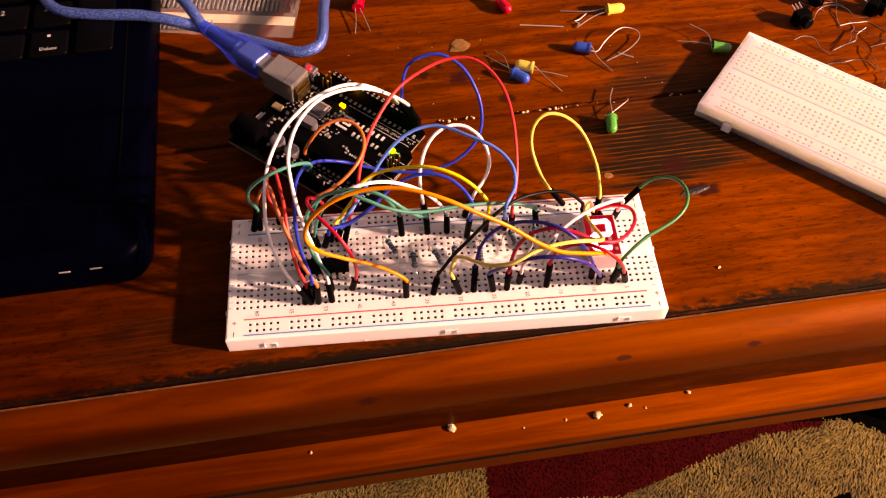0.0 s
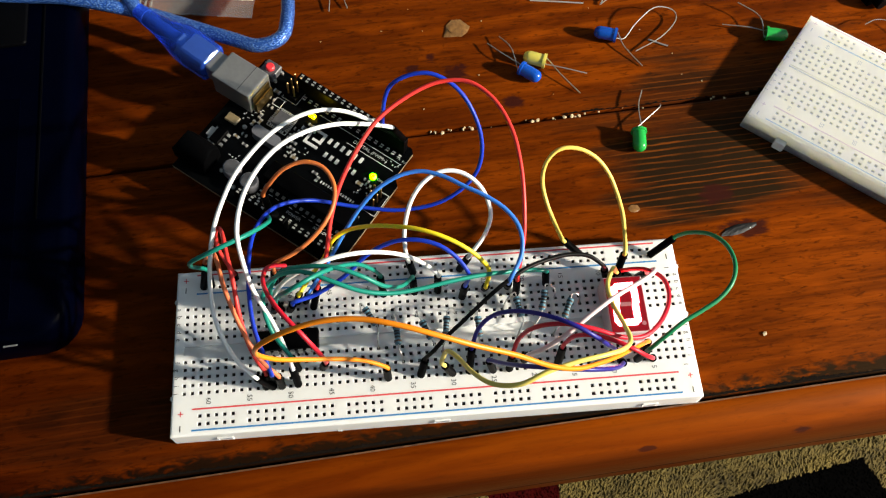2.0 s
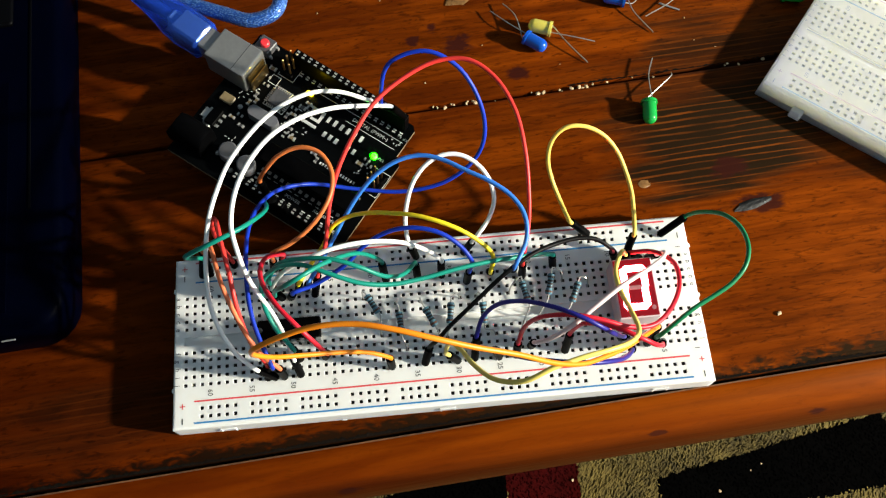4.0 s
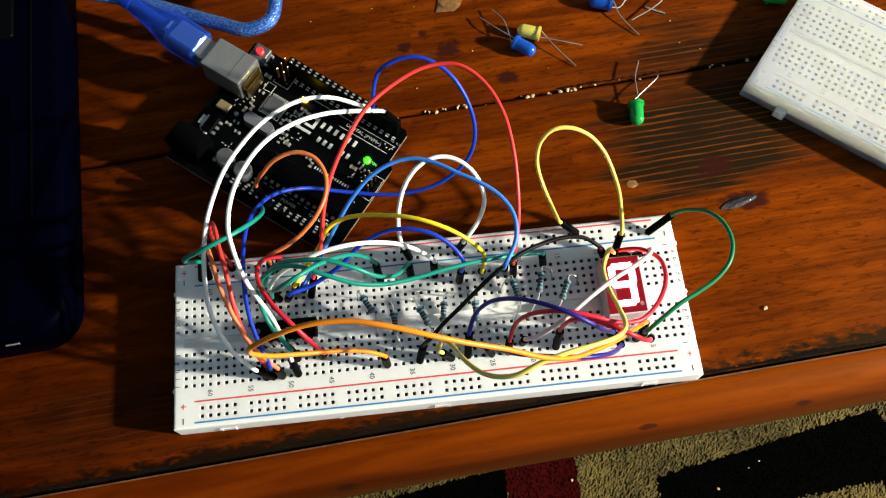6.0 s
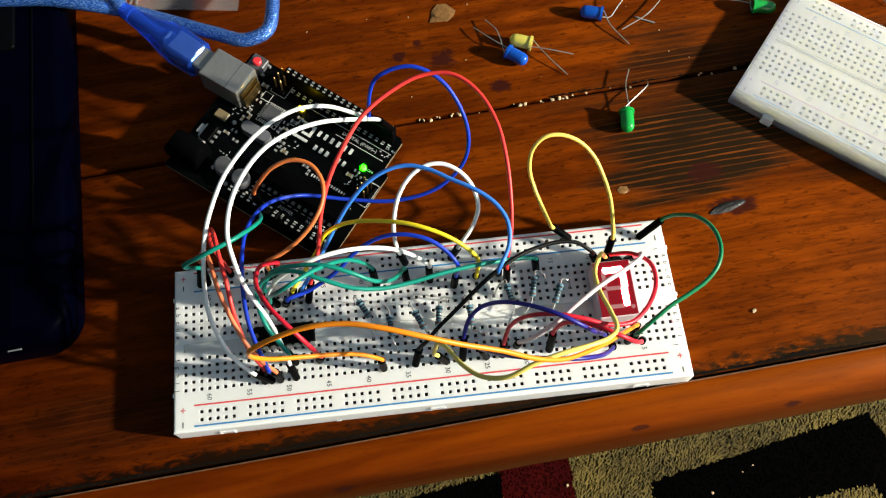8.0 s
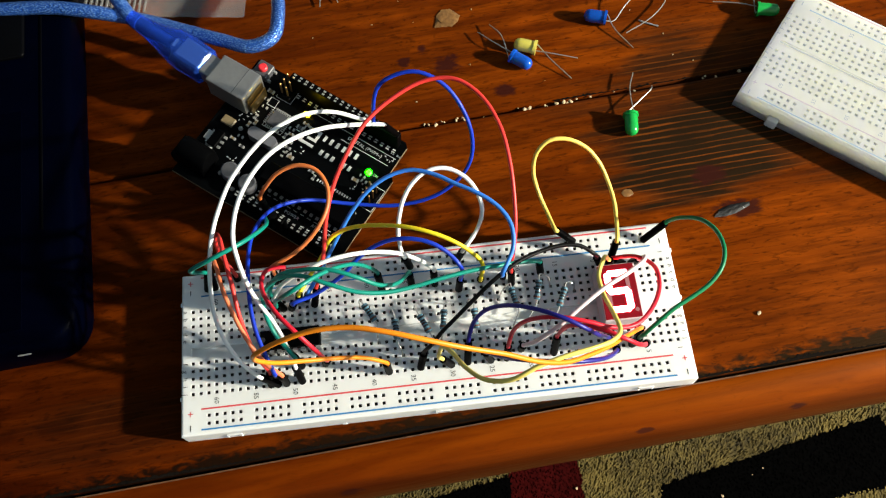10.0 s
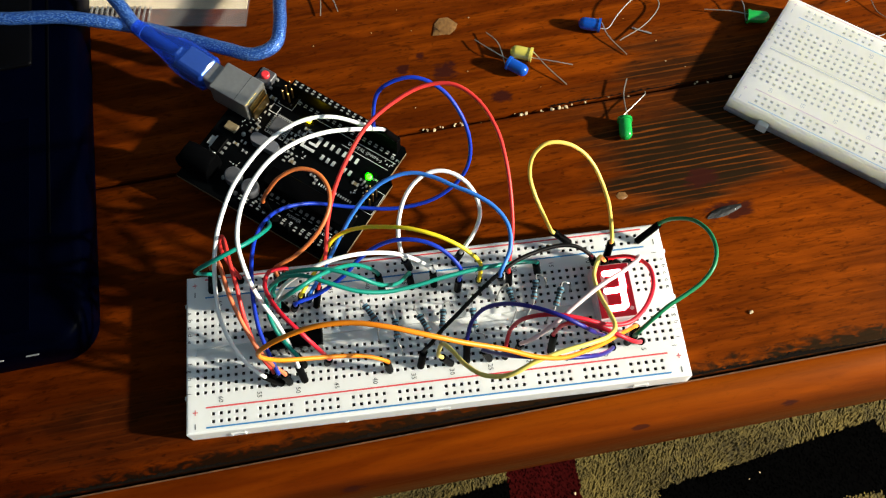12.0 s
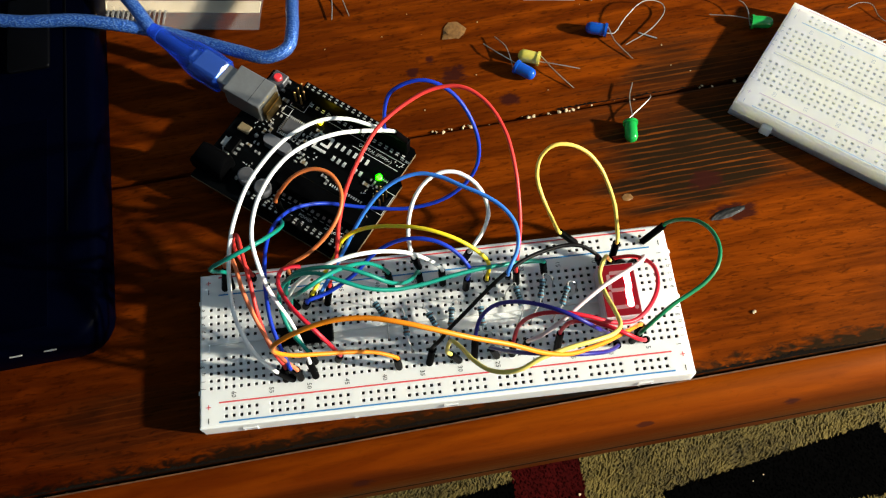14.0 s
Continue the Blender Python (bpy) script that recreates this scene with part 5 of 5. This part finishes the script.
def trimmer(x, y, turn):
    """A small black rotary part on three pins, lying on its side."""
    thing = empty("potentiometer", pose(x / 1000, y / 1000, 0, 0, 0, turn) @ Matrix.Scale(0.78, 4), "small black potentiometer with bright pins, on its side", "potentiometer", "loose potentiometers")
    bm = box(-0.0048, 0.0048, -0.0033, 0.0033, 0, 0.0092, 0.0008, 2)
    part("body", bm, BLACK_PLASTIC, thing)
    part("knob", add_ring_stack(bmesh.new(), [(0.0038, 0), (0.0038, 0.004), (0.0032, 0.0046)], 18, pose(0, -0.0033, 0.0048, 90, 0, 0)), BLACK_PLASTIC, thing, smooth=True)
    for k in (-1, 0, 1):
        part("pin", add_tube(bmesh.new(), [(k * 0.0026, 0.003, 0.0075), (k * 0.0026, 0.0055, 0.0085), (k * 0.0026, 0.0080, 0.0092)], 0.0004, 6, 4), STEEL, thing)


trimmer(184.5, 129.0, 20)
trimmer(198.0, 143.5, -35)
trimmer(222.0, 134.0, 50)
trimmer(231.0, 141.5, 10)

# clear bag with a paper slip
BAG = material("clear_film", (0.62, 0.60, 0.58), 0.15, spread=0.1, size=200, through_light=0.8, ior=1.15)
PAPER = material("cream_paper", (0.72, 0.60, 0.42), 0.8, spread=0.06, size=300)
SLIP = material("white_paper", (0.74, 0.73, 0.70), 0.8, spread=0.05, size=300)
bag = empty("zip_bag", pose(-0.0605, 0.1365, 0, 0, 0, -8.0), "clear ridged zip bag with tan strip and white paper slip", "bag")
bm = bmesh.new()
cols, rows_n = 24, 12
grid = [[bm.verts.new((-0.095 * i / cols, 0.060 * j / rows_n, 0.0022 + 0.0009 * noise.noise(Vector((i * 0.55, j * 0.5, 1.0))) + (0.0004 if j in (1, 2) else 0))) for i in range(cols + 1)] for j in range(rows_n + 1)]
for j in range(rows_n):
    for i in range(cols):
        bm.faces.new((grid[j][i], grid[j + 1][i], grid[j + 1][i + 1], grid[j][i + 1]))
film = part("film", bm, BAG, bag, smooth=True)
film.visible_shadow = False
part("strip", box(-0.095, -0.0012, 0.0095, 0.0155, 0.0004, 0.0010, 0.0002), PAPER, bag, "tan paper tape")
part("slip", box(-0.064, -0.030, 0.0185, 0.048, 0.0004, 0.0008), SLIP, bag, "white paper slip")
for k in range(42):
    x = -0.0020 - k * 0.0022
    part("ridge", box(x - 0.0005, x + 0.0005, 0.0165, 0.0300, 0.0030, 0.0037, 0.0002), BAG, bag)
for k in range(24):
    x = -0.040 - k * 0.0022
    part("ridge", box(x - 0.0005, x + 0.0005, 0.0015, 0.0088, 0.0030, 0.0037, 0.0002), BAG, bag)

# ---- marks, crumbs and dirt ----
CRUMB = material("crumb", (0.50, 0.36, 0.21), 0.85, spread=0.3, size=1500, bump=0.5)
GLUE = material("dried_glue", (0.20, 0.095, 0.030), 0.35, spread=0.6, size=700, bump=0.3)
SOLDER = material("solder_smear", (0.010, 0.009, 0.009), 0.6, metal=0.0, spread=0.95, size=700, bump=1.0, gloss=0.4)


def lump(name, label, category, x, y, z, r, flat, mat, seed, group=""):
    """An uneven crumb of about r millimetres."""
    bm = bmesh.new()
    bmesh.ops.create_icosphere(bm, subdivisions=2, radius=r / 1000)
    for v in bm.verts:
        k = 1 + 0.55 * noise.noise(v.co * (1400 / r) + Vector((seed, seed * 2.3, 0)))
        v.co = Vector((v.co.x * k, v.co.y * k * 0.8, v.co.z * k * flat))
    lowest = min(v.co.z for v in bm.verts)
    ob = part(name, bm, mat, m=pose(x / 1000, y / 1000, z / 1000 - lowest * 0.8, 0, 0, seed * 67), smooth=True)
    return tagged(ob, label, category, group)


lump("glue_blob", "dried amber glue blob on the table", "glue", 18.7, 126.8, 0, 5.0, 0.07, GLUE, 3)
lump("glue_blob", "dried amber glue blob on the table", "glue", 74.5, 43.3, 0, 1.9, 0.07, GLUE, 5)
smear = lump("solder_smear", "grey metallic smear on the scorched table", "smear", 109.8, 32.6, 0, 2.9, 0.16, SOLDER, 7)
smear.matrix_basis = pose(0.1098, 0.0326, 0.0001, 0, 0, 14) @ Matrix.Diagonal((2.25, 0.72, 1, 1))
# small steel lumps stand in for bright glints on the smear
for k, (x, y, r) in enumerate(((107.2, 33.0, 0.25), (111.6, 33.6, 0.3), (113.6, 32.9, 0.22))):
    lump("smear_glint", "tiny steel bit placed as a glint on the smear", "solder", x, y, 0.2, r, 0.5, STEEL, 40 + k, "solder beads")
lump("crumb", "pale crumb on the table", "crumb", 109.6, -6.1, 0, 0.8, 0.5, CRUMB, 9, "crumbs")
rng = random.Random(17)
for k in range(16):
    lump("crumb", "tiny pale speck of dust on the table", "crumb", rng.uniform(-60, 110), rng.uniform(88, 140), 0, rng.uniform(0.18, 0.34), 0.5, CRUMB, 120 + k, "crumbs")
rng = random.Random(4)
for k in range(46):
    x = rng.uniform(-0.03, 0.16)
    p = TABLE @ Vector((x, CRACK + rng.uniform(-0.0006, 0.0008), 0))
    lump("crumb", "pale crumb caught in the gap between planks", "crumb", p.x * 1000, p.y * 1000, -0.5, rng.choice((0.25, 0.4, 0.5, 0.8)), 0.7, CRUMB, 20 + k, "crumbs")
for k, (x, y, r) in enumerate(((78.3, -13.0, 2.3), (-67.8, -20.5, 0.9), (3.4, -13.8, 2.4), (96.0, -9.0, 1.3), (62.0, -14.0, 0.7), (128.0, -4.5, 1.2), (40.0, -16.5, 0.6), (104, -11, 0.6))):
    lump("crumb", "pale crumb on the table's dusty lower ledge", "crumb", x, y, -127, r, 0.5, CRUMB, 70 + k, "crumbs")

for k, (x, y, r) in enumerate(((91, -12, 1.1), (234, -13, 0.7), (225, -17, 0.6), (199, -30, 1.2))):
    lump("lint", "pale bit of lint on the rug pile", "lint", x, y, -405.5, r, 0.5, CRUMB, 90 + k, "lint bits")


def grime_strip(name, x0, x1, y, depth, seed, z=0.00008):
    """Black dirt along a joint, with a ragged far edge (table space, metres)."""
    bm = bmesh.new()
    n = int((x1 - x0) / 0.0004)
    prev = None
    for k in range(n + 1):
        x = x0 + (x1 - x0) * k / n
        big = 0.5 + 0.7 * noise.noise(Vector((x * 38, seed, 0))) + 0.4 * noise.noise(Vector((x * 130, seed, 7)))
        fine = noise.noise(Vector((x * 620, seed, 3))) + 0.8 * noise.noise(Vector((x * 1700, seed, 5)))
        d = max(0.00015, depth * big + 0.0007 * fine)
        pair = bm.verts.new((x, y, z)), bm.verts.new((x, y + d, z))
        if prev:
            bm.faces.new((prev[0], pair[0], pair[1], prev[1]))
        prev = pair
    part(name, bm, GRIME_AND_LINE, table, "black grime along the joint", UP)


grime_strip("grime", -0.25, 0.30, SEAM + 0.0006, 0.0017, 2.0)
grime_strip("grime", 0.06, 0.20, CRACK + 0.0008, 0.0009, 9.0)

# ---- rug pattern ----
PATCHES = []


def pile_patch(name, pts, mat, z0):
    bm = bmesh.new()
    ring = []
    for (ax, ay), (bx, by) in zip(pts, pts[1:] + pts[:1]):
        n = max(1, int(math.hypot(bx - ax, by - ay) / 4))
        for k in range(n):
            t = k / n
            j = 0.9 * noise.noise(Vector((ax + (bx - ax) * t, ay + (by - ay) * t, 5.0)) * 0.37)
            ring.append(bm.verts.new(((ax + (bx - ax) * t + j) / 1000, (ay + (by - ay) * t + j) / 1000, z0)))
    top = bm.faces.new(ring)
    low = bmesh.ops.extrude_face_region(bm, geom=[top])["geom"]
    bmesh.ops.translate(bm, vec=(0, 0, 0.0016), verts=[v for v in low if isinstance(v, bmesh.types.BMVert)])
    bmesh.ops.recalc_face_normals(bm, faces=bm.faces)
    part(name, bm, mat, rug)
    PATCHES.append(("red" if mat is RUG_RED else "black", pts))


pile_patch("red_block", [(42, -140), (98, -140), (94, 30), (148, 28), (276, 70), (330, 74), (330, 120), (40, 120)], RUG_RED, 0.0119)
pile_patch("black_block", [(154, -18), (332, 16), (352, -30), (330, -56), (322, -38), (256, -43), (215, -140), (150, -140)], RUG_BLACK, 0.0119)
pile_patch("black_block", [(-120, -22), (42, 2), (40, -24), (-40, -32), (-130, -60)], RUG_BLACK, 0.0119)
pile_patch("black_block", [(-33, 58), (38, 64), (38, 84), (-33, 80)], RUG_BLACK, 0.0119)
pile_patch("black_block", [(332, 82), (300, 80), (352, 78), (420, 40), (430, 110), (332, 112)][1:], RUG_BLACK, 0.0121)

def inside(x, y, ring):
    """True where a point lies within a closed outline."""
    hit = False
    for (ax, ay), (bx, by) in zip(ring, ring[1:] + ring[:1]):
        if (ay > y) != (by > y) and x < (bx - ax) * (y - ay) / (by - ay) + ax:
            hit = not hit
    return hit


def pile(pitch=1.7):
    """Leaning yarn tufts over the near stretch of the rug, one mesh for each dye."""
    rng = random.Random(21)
    dyes = {"cream": ([], []), "red": ([], []), "black": ([], [])}
    y = -165.0
    while y < 135:
        x = -170.0
        while x < 470:
            px, py = x + rng.uniform(-1, 1), y + rng.uniform(-1, 1)
            dye = "cream"
            for colour, ring in PATCHES:
                if inside(px, py, ring):
                    dye = colour
            vs, fs = dyes[dye]
            swirl = 1.0 + 1.1 * noise.noise(Vector((px * 0.02, py * 0.02, 3.0)))
            lean = rng.uniform(1.0, 3.2)
            h, r, spin = rng.uniform(0.8, 2.0), rng.uniform(1.0, 1.5), rng.uniform(0, 6.28)
            n = len(vs)
            for k in range(3):
                a = spin + k * math.pi / 1.5
                vs.append(((px + r * math.cos(a)) / 1000, (py + r * math.sin(a)) / 1000, 0.0125))
            for k in range(3):
                a = spin + 0.5 + k * math.pi / 1.5
                vs.append(((px + lean * math.cos(swirl) + 0.5 * r * math.cos(a)) / 1000, (py + lean * math.sin(swirl) + 0.5 * r * math.sin(a)) / 1000, 0.0125 + h / 1000))
            for k in range(3):
                j = (k + 1) % 3
                fs.append((n + k, n + j, n + 3 + j, n + 3 + k))
            fs.append((n + 3, n + 4, n + 5))
            x += pitch
        y += pitch
    for (dye, (vs, fs)), mat in zip(dyes.items(), (RUG, RUG_RED, RUG_BLACK)):
        me = bpy.data.meshes.new("pile")
        me.from_pydata(vs, [], fs)
        me.materials.append(mat)
        ob = new("pile", me)
        ob.parent = rug
        tagged(ob, f"thick {dye} yarn pile of the rug", kind="stuff")


pile()

# ---- what moves: the display counts down, its light bars lift to the front when they light ----
DIGITS = {0: "abcdef", 1: "bc", 2: "abged", 3: "abgcd", 4: "fgbc", 5: "afgcd", 6: "afgecd", 7: "abc", 8: "abcdefg", 9: "abcdfg"}
COUNT = [(0.0, 2), (0.067, 1), (1.1, 0), (5.1, 9), (6.07, 8), (7.07, 7), (8.1, 6), (9.1, 5), (10.1, 4), (11.07, 3), (12.1, 2), (13.1, 1)]


def motions():
    for key, (bar, x, y) in LIGHT_BARS.items():
        def at(lit):
            return pose(x, y, 0.00992 if lit else 0.0088)
        rows = []
        for (t, digit), (t1, _) in zip(COUNT, COUNT[1:] + [(14.0, None)]):
            lit = key in DIGITS[digit]
            rows.append((t, at(lit)))
            rows.append((t1 - (0.0334 if t1 < 14 else 0), at(lit)))
        walk(bar, rows)


motions()
